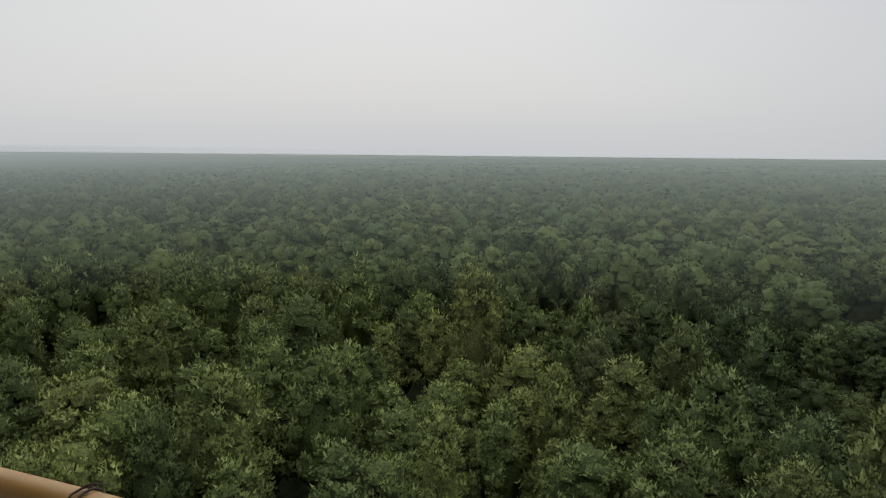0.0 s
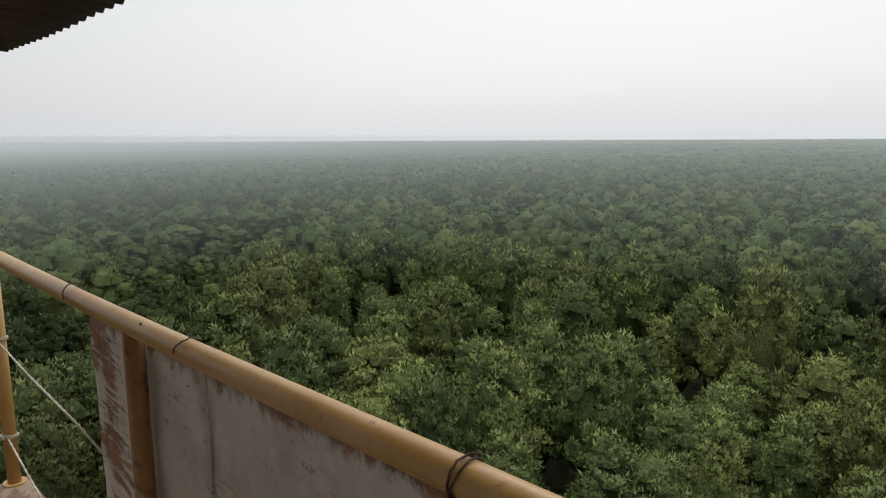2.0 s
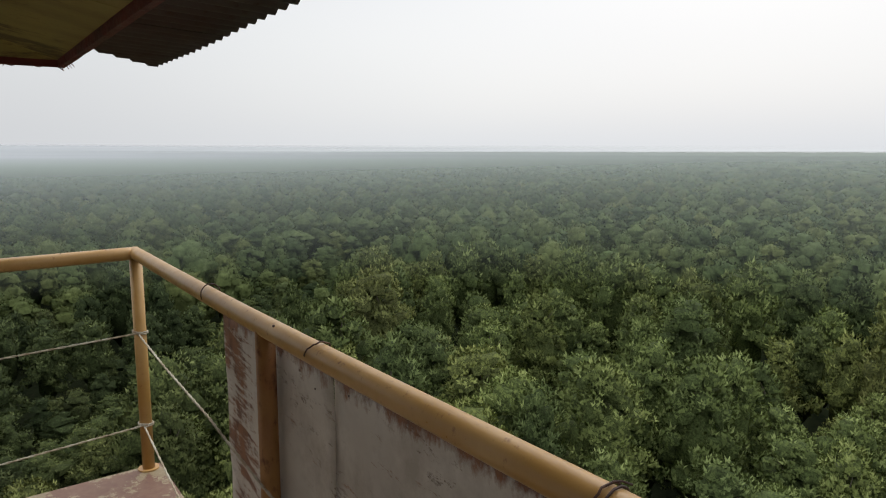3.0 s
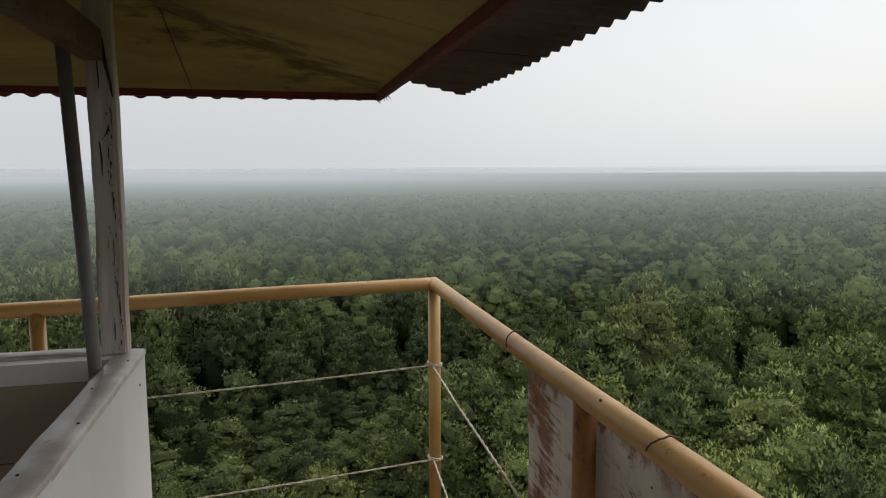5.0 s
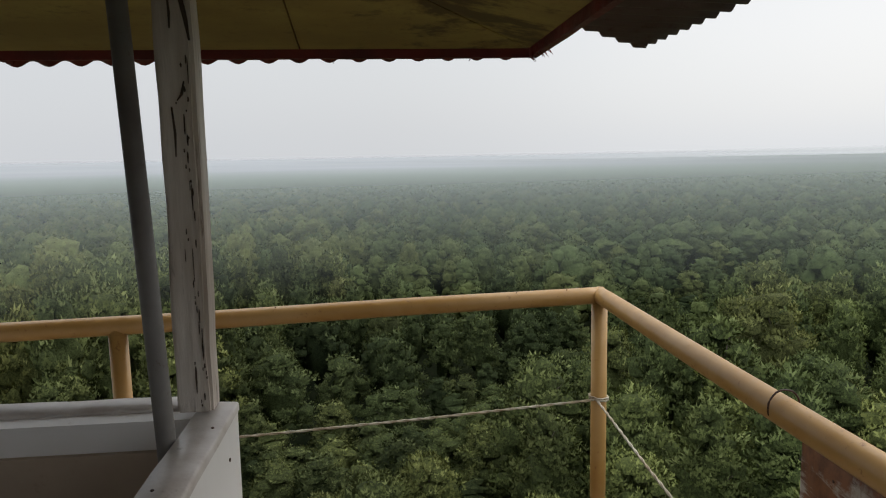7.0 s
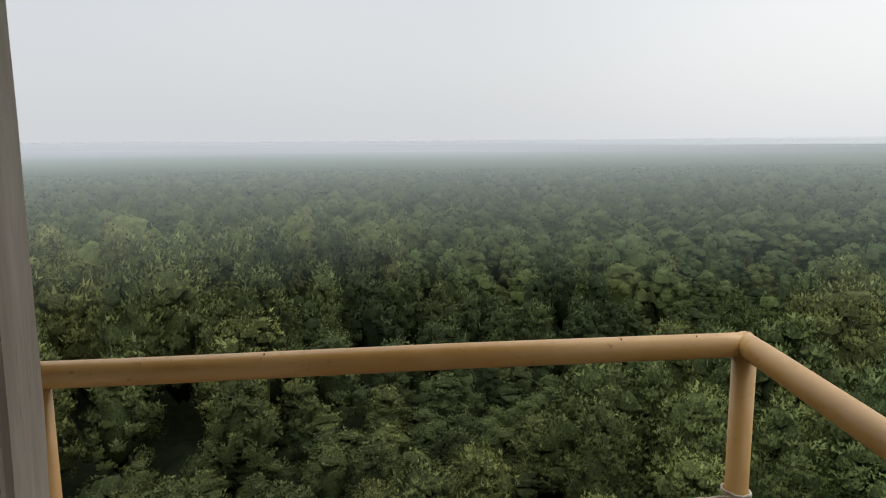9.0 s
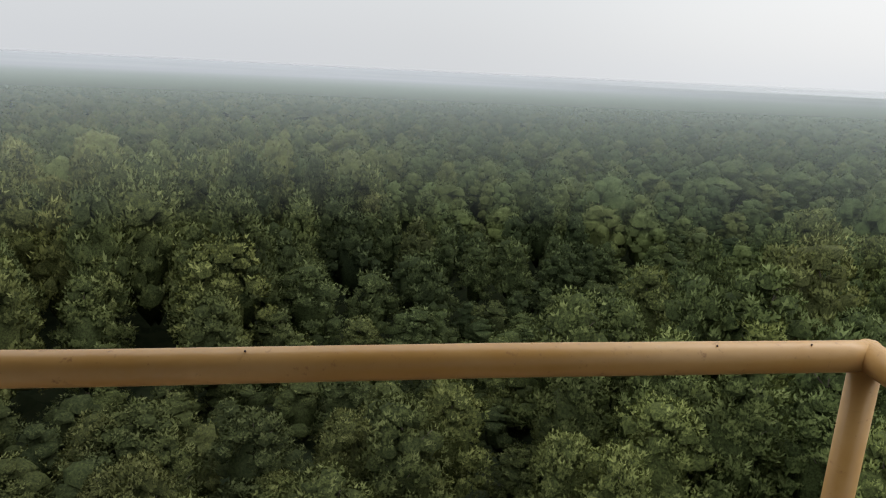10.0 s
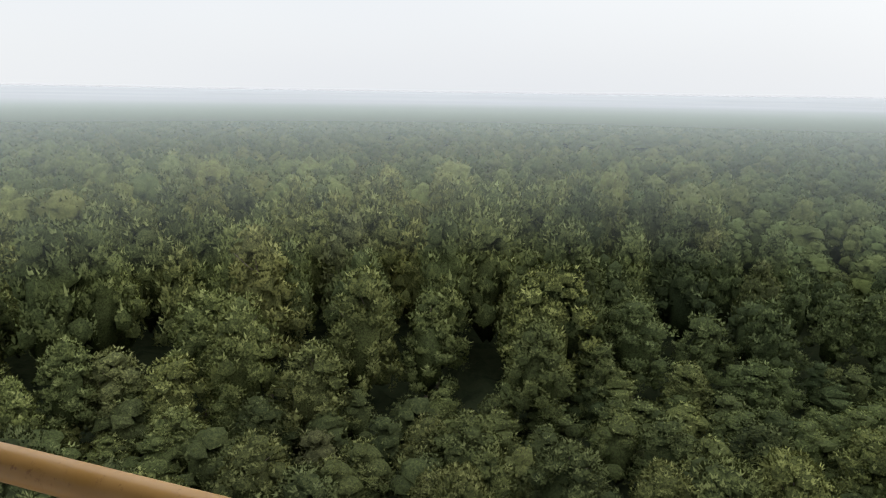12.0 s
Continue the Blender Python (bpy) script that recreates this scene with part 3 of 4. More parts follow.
wall_right = thing("wall_right", (CAB_X, CAB_Y, 0.0), "white sheet-clad half wall of the lookout cabin", "wall", kind="structure")
part("core", box(bmesh.new(), -0.058, -0.010, CAB_B - CAB_Y, -0.004, 0.0, WALL_TOP - 0.006), M_BOARD, wall_right)
part("cladding", wrinkled_sheet(-CAB_B + CAB_Y, WALL_TOP - 0.004, 3, ((-0.16, 0.4, 0.006, 0.05), (-0.42, 0.5, -0.005, 0.07), (-0.9, 0.4, 0.006, 0.09), (-1.7, 0.5, -0.006, 0.1), (-2.6, 0.5, 0.006, 0.08))), M_CLAD, wall_right, "white painted cladding sheet with soft buckles", smooth=True)


def capping(length, width, seed):
    """A folded metal cap along -y: top face, drooping lips on both sides, hammered unevenness."""
    bm = bmesh.new()
    n = int(length / 0.03)
    prof = [(-width - 0.004, -0.062), (-width - 0.004, -0.004), (-width, 0.0), (-width * 0.5, 0.002), (0.0, 0.0), (0.0035, -0.004), (0.004, -0.016)]
    rows = []
    for a in range(n + 1):
        y = -length * a / n
        dent = 0.006 * noise.noise(Vector((y * 7, seed, 0.3)))
        lip = 0.006 * noise.noise(Vector((y * 11, seed, 2.0)))
        rows.append([bm.verts.new((x + (lip * 0.6 if k > 4 else 0), y, z + dent * (1.0 if 1 < k < 5 else 0.3) + (lip if k == 6 else 0))) for k, (x, z) in enumerate(prof)])
    for a in range(n):
        for k in range(len(prof) - 1):
            bm.faces.new((rows[a][k], rows[a + 1][k], rows[a + 1][k + 1], rows[a][k + 1]))
    bmesh.ops.recalc_face_normals(bm, faces=bm.faces)
    return bm


part("capping", capping(-CAB_B + CAB_Y, 0.062, 4), M_CAP, wall_right, "dull grey folded metal capping with dents", smooth=True).location = (0.0, 0.0, WALL_TOP + 0.006)
rnd = random.Random(8)
for k in range(9):
    if k % 3 == 0:
        bm = bmesh.new()
        bmesh.ops.create_uvsphere(bm, u_segments=7, v_segments=5, radius=0.0036, matrix=Matrix.Diagonal((0.5, 1, 1, 1)))
        part("nail", bm, M_WIRE, wall_right).location = (0.006, -0.08 - k * 0.24 + rnd.uniform(-0.05, 0.05), WALL_TOP - 0.035 - rnd.uniform(0, 0.03))
    bm = bmesh.new()
    bmesh.ops.create_uvsphere(bm, u_segments=7, v_segments=5, radius=0.0032, matrix=Matrix.Diagonal((1, 1, 0.5, 1)))
    part("nail", bm, M_WIRE, wall_right).location = (-0.012 - 0.03 * (k % 2), -0.14 - k * 0.22, WALL_TOP + 0.0095)

wall_far = thing("wall_far", (CAB_X - 0.062, CAB_Y, 0.0), "half wall of the cabin with drab boards inside", "wall", kind="structure")
far_len = CAB_X - 0.062 - CAB_L
part("core", box(bmesh.new(), -far_len, 0.0, -0.052, -0.004, 0.0, WALL_TOP - 0.006), M_CLAD, wall_far)
for z0, z1 in ((0.004, 0.245), (0.250, 0.495), (0.500, 0.745), (0.750, 0.945)):
    part("board", box(bmesh.new(), -far_len + 0.01, -0.004, -0.066, -0.0525, z0, z1, 0.002), M_BOARD, wall_far)
bm = capping(far_len, 0.062, 9)
bm.transform(Matrix.Rotation(radians(-90), 4, "Z"))
part("capping", bm, M_CAP, wall_far, "pale folded metal capping", smooth=True).location = (0.0, -0.002, WALL_TOP + 0.002)
wall_left = thing("wall_left", (CAB_L, CAB_Y - 0.07, 0.0), "plain half wall closing the cabin", "wall", kind="structure")
part("core", box(bmesh.new(), 0.0, 0.05, CAB_B - CAB_Y + 0.07, 0.0, 0.0, WALL_TOP), M_BOARD, wall_left)
wall_back = thing("wall_back", (CAB_L + 0.055, CAB_B, 0.0), "plain half wall closing the cabin", "wall", kind="structure")
part("core", box(bmesh.new(), 0.0, far_len - 0.06, 0.0, 0.05, 0.0, WALL_TOP), M_BOARD, wall_back)


def wooden_post(x, y, z0, z1, seed):
    ob = thing("wooden_post", (x, y, z0), "square whitewashed wooden post, weathered with dark cracks, on the half wall", "post", group="roof posts")
    bm = bmesh.new()
    box(bm, -0.032, 0.032, -0.03, 0.03, 0.0, z1 - z0)
    bmesh.ops.bevel(bm, geom=[e for e in bm.edges if abs(e.verts[0].co.z - e.verts[1].co.z) > 0.1], offset=0.006, segments=2, affect="EDGES")
    bmesh.ops.subdivide_edges(bm, edges=[e for e in bm.edges if abs(e.verts[0].co.z - e.verts[1].co.z) > 0.1], cuts=26)
    for v in bm.verts:
        v.co.x += 0.0042 * noise.noise(Vector((v.co.z * 7, v.co.x * 60, seed))) - 0.003 * math.sin(v.co.z * 5.0 + seed)
        v.co.y += 0.0022 * noise.noise(Vector((v.co.z * 6, v.co.y * 60, seed + 5)))
    part("shaft", bm, M_WOOD, ob, smooth=False)
    rnd = random.Random(seed)
    z = 0.01
    while z < 0.62:
        # flaked spots and open cracks along the arris that faces the walkway
        h = rnd.choice((0.006, 0.009, 0.014, 0.022, 0.045)) * rnd.uniform(0.8, 1.3)
        w = rnd.uniform(0.0007, 0.0019)
        bm = bmesh.new()
        ring = [(w * rnd.uniform(0.4, 1.0) * math.cos(t), h * 0.5 * rnd.uniform(0.8, 1.0) * math.sin(t)) for t in [q * math.pi / 5 for q in range(10)]]
        front = [bm.verts.new((x, -0.0007, z1_)) for x, z1_ in ring]
        rear = [bm.verts.new((x, 0.003, z1_)) for x, z1_ in ring]
        bm.faces.new(front)
        for q in range(10):
            bm.faces.new((front[q], rear[q], rear[(q + 1) % 10], front[(q + 1) % 10]))
        bmesh.ops.recalc_face_normals(bm, faces=bm.faces)
        part("crack", bm, M_CRACK, ob).location = (0.0165 + 0.003 * math.sin(z * 23) + rnd.gauss(0, 0.0028) - 0.014 * (rnd.random() < 0.15), -0.0318, z + h / 2)
        z += h * 0.5 + abs(rnd.gauss(0, 0.007)) * (0.5 + 1.5 * z)
    # long splits near the head
    for line in (((0.0302, 0.655, 0.0012), (0.026, 0.690, 0.0035), (0.018, 0.735, 0.0045), (0.010, 0.80, 0.005)), ((-0.001, 0.675, 0.001), (0.000, 0.70, 0.002), (-0.002, 0.745, 0.0012)),
                 ((0.004, 0.555, 0.0008), (0.012, 0.566, 0.0022), (0.017, 0.588, 0.001)), ((-0.004, 0.46, 0.0008), (-0.003, 0.50, 0.002), (-0.006, 0.545, 0.0012))):
        bm = bmesh.new()
        sides = [[bm.verts.new((x + e * w, y, z)) for x, z, w in line] for y in (-0.0007, 0.004) for e in (-1, 1)]
        for a, b in ((0, 1), (0, 2), (1, 3)):
            for k in range(len(line) - 1):
                bm.faces.new((sides[a][k], sides[b][k], sides[b][k + 1], sides[a][k + 1]))
        bmesh.ops.recalc_face_normals(bm, faces=bm.faces)
        part("crack", bm, M_CRACK, ob).location = (0, -0.0318, 0)
    return ob


wooden_post(-1.070, -0.932, WALL_TOP + 0.009, 1.96, 2)
wooden_post(CAB_L + 0.03, -0.94, WALL_TOP + 0.009, 1.96, 6)
wooden_post(-1.053, CAB_B + 0.03, WALL_TOP + 0.009, 1.96, 7)
wooden_post(CAB_L + 0.03, CAB_B + 0.03, WALL_TOP + 0.009, 1.96, 9)
pole = thing("pole", (-1.092, -1.068, 0.0), "thin grey metal pipe standing inside the cabin beside the post", "pole")
part("shaft", tube(bmesh.new(), [(0.028, 0, 0), (0.0, 0, 1.0), (-0.034, 0, 1.98)], 0.0158, 18), M_POLE, pole, smooth=True)
plate = thing("wall_plate", (-1.085, -0.97, 1.757), "dark timber plate carrying the roof", "beam", kind="structure")
part("timber", box(bmesh.new(), -0.02, 0.03, -3.2, 0.0, 0.0, 0.075, 0.003), M_STEEL, plate)

# ---- roof ----
SLOPE = 0.20
FAS_X, FAS_Y = -0.25, -0.055           # lines of the fascia boards
RL, RB = -4.75, -4.85                  # the same on the hidden sides
CEIL_Z = 1.797


def ceil_z(x, y):
    return CEIL_Z + SLOPE * min(FAS_X - x, FAS_Y - y, x - RL, y - RB)


def corner_apex():
    return (FAS_X + RL) / 2, (FAS_Y + RB) / 2


AX, AY = corner_apex()


def ceiling_board(bm, pts):
    """One board of the ceiling: a flat polygon with 9 mm of thickness."""
    lo = [bm.verts.new((x, y, ceil_z(x, y))) for x, y in pts]
    hi = [bm.verts.new((x, y, ceil_z(x, y) + 0.009)) for x, y in pts]
    bm.faces.new(lo)
    bm.faces.new(list(reversed(hi)))
    for k in range(len(pts)):
        bm.faces.new((lo[k], lo[(k + 1) % len(pts)], hi[(k + 1) % len(pts)], hi[k]))


bm = bmesh.new()
half = min(FAS_X - AX, FAS_Y - AY)
GAP = 0.004
# the far slope, boards 1.22 m wide with a seam at x = -0.95; the hip runs diagonally from the corner
cuts = [FAS_X - 0.003, -0.95, -2.17, -3.39, RL]
for a, b in zip(cuts, cuts[1:]):
    a, b = a - GAP / 2, b + GAP / 2
    depth = lambda x: max(0.003, min(FAS_X - x, x - RL, half))
    mids = [x for x in (FAS_X - half, RL + half) if b < x < a]
    xs = [a] + mids + [b]
    ceiling_board(bm, [(a, FAS_Y - 0.002), (b, FAS_Y - 0.002)] + [(x, FAS_Y - depth(x) + 0.003) for x in reversed(xs)])
cuts = [FAS_Y - 0.006, -1.27, -2.49, -3.71, RB]
for a, b in zip(cuts, cuts[1:]):
    a, b = a - GAP / 2, b + GAP / 2
    depth = lambda y: max(0.003, min(FAS_Y - y, y - RB, half))
    mids = [y for y in (FAS_Y - half, RB + half) if b < y < a]
    ys = [a] + mids + [b]
    ceiling_board(bm, [(FAS_X - 0.002, a), (FAS_X - 0.002, b)] + [(FAS_X - depth(y) + 0.003, y) for y in reversed(ys)])
ceiling_board(bm, [(RL, FAS_Y - 0.01), (RL, RB), (RL + half - 0.01, RB + half), (RL + half - 0.01, FAS_Y - half)])
ceiling_board(bm, [(RL + 0.01, RB), (FAS_X, RB), (FAS_X - half, RB + half - 0.01), (RL + half, RB + half - 0.01)])
bmesh.ops.recalc_face_normals(bm, faces=bm.faces)
ceiling = part("ceiling", bm, M_CEIL)
tagged(ceiling, "olive-yellow painted boards under the roof, stained along the hip", "ceiling", kind="structure")

roof = thing("roof", (0, 0, 0), "hipped roof of rusty corrugated iron with red fascia boards", "roof", kind="structure")


def rough_board(x0, x1, y0, y1, z0, z1, along, seed):
    bm = box(bmesh.new(), x0, x1, y0, y1, z0, z1)
    bmesh.ops.subdivide_edges(bm, edges=[e for e in bm.edges if abs((e.verts[0].co - e.verts[1].co)[along]) > 0.2], cuts=40)
    for v in bm.verts:
        if v.co.z < z0 + 0.001:
            v.co.z += 0.004 * noise.noise(Vector((v.co.x * 18, v.co.y * 18, seed)))
    return bm


part("fascia", rough_board(RL, FAS_X + 0.012, FAS_Y, FAS_Y + 0.02, 1.771, 1.815, 0, 1), M_FASCIA, roof, "dark red fascia board")
part("fascia", rough_board(FAS_X, FAS_X + 0.022, RB, FAS_Y - 0.004, 1.768, 1.822, 1, 2), M_FASCIA, roof, "dark red fascia board")
part("fascia", box(bmesh.new(), RL - 0.022, RL, RB, FAS_Y, 1.768, 1.80), M_FASCIA, roof)
part("fascia", box(bmesh.new(), RL, FAS_X, RB - 0.022, RB, 1.768, 1.80), M_FASCIA, roof)
rnd = random.Random(21)
for k in range(16):
    # torn fibres and splinters at the corner of the fascia boards
    a = Vector((FAS_X + rnd.uniform(-0.005, 0.03), FAS_Y - rnd.uniform(-0.02, 0.14) , 1.77 + rnd.uniform(0.0, 0.012)))
    part("splinter", tube(bmesh.new(), [a, a + Vector((rnd.uniform(-0.004, 0.02), rnd.uniform(-0.01, 0.01), -rnd.uniform(0.008, 0.022)))], 0.0022, 5, r_end=0.0006), M_FASCIA, roof)
for k in range(7):
    a = Vector((-0.5 - k * 0.42 + rnd.uniform(-0.1, 0.1), FAS_Y + 0.07, 1.778))
    part("splinter", tube(bmesh.new(), [a, a + Vector((rnd.uniform(-0.008, 0.008), 0.0, -rnd.uniform(0.008, 0.02)))], 0.0018, 5, r_end=0.0006), M_FASCIA, roof)



def corrugated(along, start, eave, z_eave, inward, hip, waves, per=8, pitch=0.076, amp=0.0092):
    """One sheet of corrugated iron. along: 0 if the eave runs in x, 1 in y; it starts at start and goes on in the negative direction.
    hip(s): how far inwards the sheet reaches at place s along the eave."""
    bm = bmesh.new()
    rows = []
    for k in range(waves * per + 1):
        s = start - k * pitch / per
        w = amp * math.sin(2 * math.pi * s / pitch)
        reach = max(hip(s), 0.02)
        row = []
        first = min(0.42, reach * 0.5)
        for d in (0.0, min(0.1, first * 0.5), first, first + min(0.02, reach * 0.2), reach):
            z = z_eave + (0.032 * min(1.0, d / 0.1) + 0.0085 * (s - FAS_X) * max(0.0, 1.0 - d / 0.1) if along == 0 else 0.02 * max(0.0, -s - 0.55)) + (SLOPE * d if along == 0 else 0.045 * min(d, 0.42) + SLOPE * max(d - 0.42, 0.0) + 0.02 * (d > 0.42)) + w
            row.append(bm.verts.new((s, eave - d, z) if along == 0 else (eave - d, s, z)))
        rows.append(row)
    for r0, r1 in zip(rows, rows[1:]):
        for k in range(4):
            bm.faces.new((r0[k], r1[k], r1[k + 1], r0[k + 1]))
    bmesh.ops.recalc_face_normals(bm, faces=bm.faces)
    bmesh.ops.solidify(bm, geom=bm.faces[:], thickness=0.0009)
    return bm


EAVE_X, EAVE_Y = 0.136, 0.045
# added strip above the ceiling, blocks light leaking through its hip seam
bm = bmesh.new()
for d0, d1 in ((0.01, 1.1), (1.1, half - 0.05)):
    quad = []
    for d, side in ((d0, -1), (d0, 1), (d1, 1), (d1, -1)):
        quad.append(bm.verts.new((FAS_X - d + 0.03 * side, FAS_Y - d - 0.03 * side, CEIL_Z + SLOPE * d + 0.0105)))
    bm.faces.new(quad)
bmesh.ops.solidify(bm, geom=bm.faces[:], thickness=0.012)
part("hip_light_stop", bm, M_STEEL, roof)
for k in range(6):
    s0 = FAS_X + 0.005 - k * 0.752
    part("corrugated_sheet", corrugated(0, s0, EAVE_Y, 1.7865, -1, lambda s: min(FAS_X - s + 0.03, s - RL, half), 8, pitch=0.094, amp=0.0092), M_FASCIA, roof, "corrugated iron sheet painted dark red", smooth=True)
for k in range(6):
    s0 = -0.012 - k * 0.836
    part("corrugated_sheet", corrugated(1, s0, EAVE_X, 1.812 + 0.0025 * (k % 2), -1, lambda s: min(-s + 0.02, s - RB + 0.3, half + 0.3), 12), M_ROOF, roof, "rusty brown corrugated iron sheet", smooth=True)
for (cx, cy), sx, sy in (((FAS_X, FAS_Y), -1, -1), ((RL, FAS_Y), 1, -1), ((FAS_X, RB), -1, 1), ((RL, RB), 1, 1)):
    bm = bmesh.new()
    rows = []
    for d in (0.12, 0.4, 0.9, 1.6, half):
        z = CEIL_Z + 0.062 + SLOPE * max(d, 0) + 0.02
        rows.append([bm.verts.new((cx + sx * (d + o), cy + sy * (d - o), z - 0.35 * abs(o))) for o in (-0.11, 0.0, 0.11)])
    for r0, r1 in zip(rows, rows[1:]):
        for k in range(2):
            bm.faces.new((r0[k], r1[k], r1[k + 1], r0[k + 1]))
    bmesh.ops.recalc_face_normals(bm, faces=bm.faces)
    bmesh.ops.solidify(bm, geom=bm.faces[:], thickness=0.0015)
    part("hip_cap", bm, M_ROOF, roof, "folded iron hip cap")
bm = bmesh.new()
for tri in (((RL - 0.1, EAVE_Y), (RL - 0.1, RB - 0.1)), ((RL - 0.1, RB - 0.1), (FAS_X, RB - 0.1))):
    a, b = [bm.verts.new((x, y, 1.812)) for x, y in tri]
    c = bm.verts.new((AX + 0.02, AY + 0.02, 1.80 + SLOPE * (half + 0.25)))
    bm.faces.new((a, b, c))
bmesh.ops.solidify(bm, geom=bm.faces[:], thickness=0.002)
part("hidden_slope", bm, M_ROOF, roof)


# ---- forest ----
VIEW = (radians(-114), radians(66))     # quarter that the forest's trees fill, yaw left of +y
CREEK = [(-30.0, 12.0), (-18.0, 20.0), (-11.0, 25.5), (-5.0, 27.5), (0.0, 32.0), (7.0, 38.5), (14.0, 44.5), (22.0, 53.0), (30.0, 62.5), (42.0, 74.0)]
SIDE_GAP = [(34.0, -8.0), (42.0, -11.5), (55.0, -14.0), (72.0, -16.5)]


def gap_distance(x, y, line):
    best = np.full(np.shape(x), 1e9)
    for (ax, ay), (bx, by) in zip(line, line[1:]):
        t = np.clip(((x - ax) * (bx - ax) + (y - ay) * (by - ay)) / ((bx - ax) ** 2 + (by - ay) ** 2), 0, 1)
        best = np.minimum(best, np.hypot(x - ax - t * (bx - ax), y - ay - t * (by - ay)))
    return best


def swell(x, y):
    """Slow rise and fall of the canopy, in metres."""
    return 0.55 * np.sin(x * 0.11 + 1.3) * np.cos(y * 0.09 - 0.4) + 0.45 * np.sin(x * 0.045 - y * 0.06 + 2.0) + 0.3 * np.sin(0.23 * x + 0.17 * y)


def scatter(rng, r0, r1, step, view=True):
    """Tree places on a jittered grid, between two radii round the tower."""
    n = int(r1 / step) + 2
    gx, gy = np.meshgrid(np.arange(-n, n + 1), np.arange(-n, n + 1))
    x = (gx + 0.5 * (gy % 2)) * step + rng.uniform(-0.36, 0.36, gx.shape) * step
    y = gy * step * 0.88 + rng.uniform(-0.36, 0.36, gx.shape) * step
    x, y = x.ravel(), y.ravel()
    r, yaw = np.hypot(x, y), np.arctan2(-x, y)
    keep = (r >= r0) & (r < r1)
    if view:
        keep &= (yaw > VIEW[0]) & (yaw < VIEW[1])
    return x[keep], y[keep]


def tree_tops(rng, x, y):
    """Heights of the trees that stand at x, y."""
    creek = gap_distance(x, y, CREEK)
    half = np.interp(x, [-20, -6, 2, 12, 30], [4.3, 4.3, 3.8, 2.9, 2.4]) + 0.4 * np.sin(x * 0.7)
    side = gap_distance(x, y, SIDE_GAP)
    far_bank = y > np.interp(x, [p[0] for p in CREEK], [p[1] for p in CREEK])
    top = 8.1 + 0.75 * swell(x, y) + rng.normal(0, 1, x.shape) * np.interp(np.hypot(x, y), [40, 90], [1.35, 0.9])
    # tall trees on the far bank towards -x, shorter ones on the near bank
    top = top + 2.6 * np.clip((-4.0 - x) / 8.0, 0, 1) * far_bank * np.clip((75 - y) / 25, 0, 1)
    top = top - 1.4 * np.clip((8.0 - x) / 4.0, 0, 1) * (~far_bank) * np.clip((y - 12) / 4, 0, 1)
    top = np.minimum(top, 6.6 + 0.9 * np.clip(np.hypot(x, y) - 17.0, 0, 9))
    edge = np.clip((creek - half) / 6.5, 0, 1)                                # lower trees along the banks
    top = top * (0.70 + 0.30 * edge)
    low = np.maximum(np.clip((half - creek) / 1.2, 0, 1), np.clip((3.4 - side) / 1.0, 0, 1))
    return np.clip(top * (1 - low) + low * (3.5 + 0.8 * rng.normal(0, 1, x.shape)), 2.2, 12.2)


TREE_H = 8.2                            # height of the model trees


def unit(v):
    return v / (np.linalg.norm(v, axis=-1, keepdims=True) + 1e-9)


def ball(rings, sides):
    """Triangles of a unit ball, as corner positions."""
    t, a = np.meshgrid(np.linspace(0, np.pi, rings + 1), np.arange(sides) * 2 * np.pi / sides, indexing="ij")
    p = np.stack([np.sin(t) * np.cos(a), np.sin(t) * np.sin(a), np.cos(t)], -1)
    i, j = np.meshgrid(np.arange(rings), np.arange(sides), indexing="ij")
    k = (j + 1) % sides
    one, two = np.stack([p[i, j], p[i + 1, j], p[i + 1, k]], -2), np.stack([p[i, j], p[i + 1, k], p[i, k]], -2)
    return np.concatenate([one[:-1].reshape(-1, 3, 3), two[1:].reshape(-1, 3, 3)])


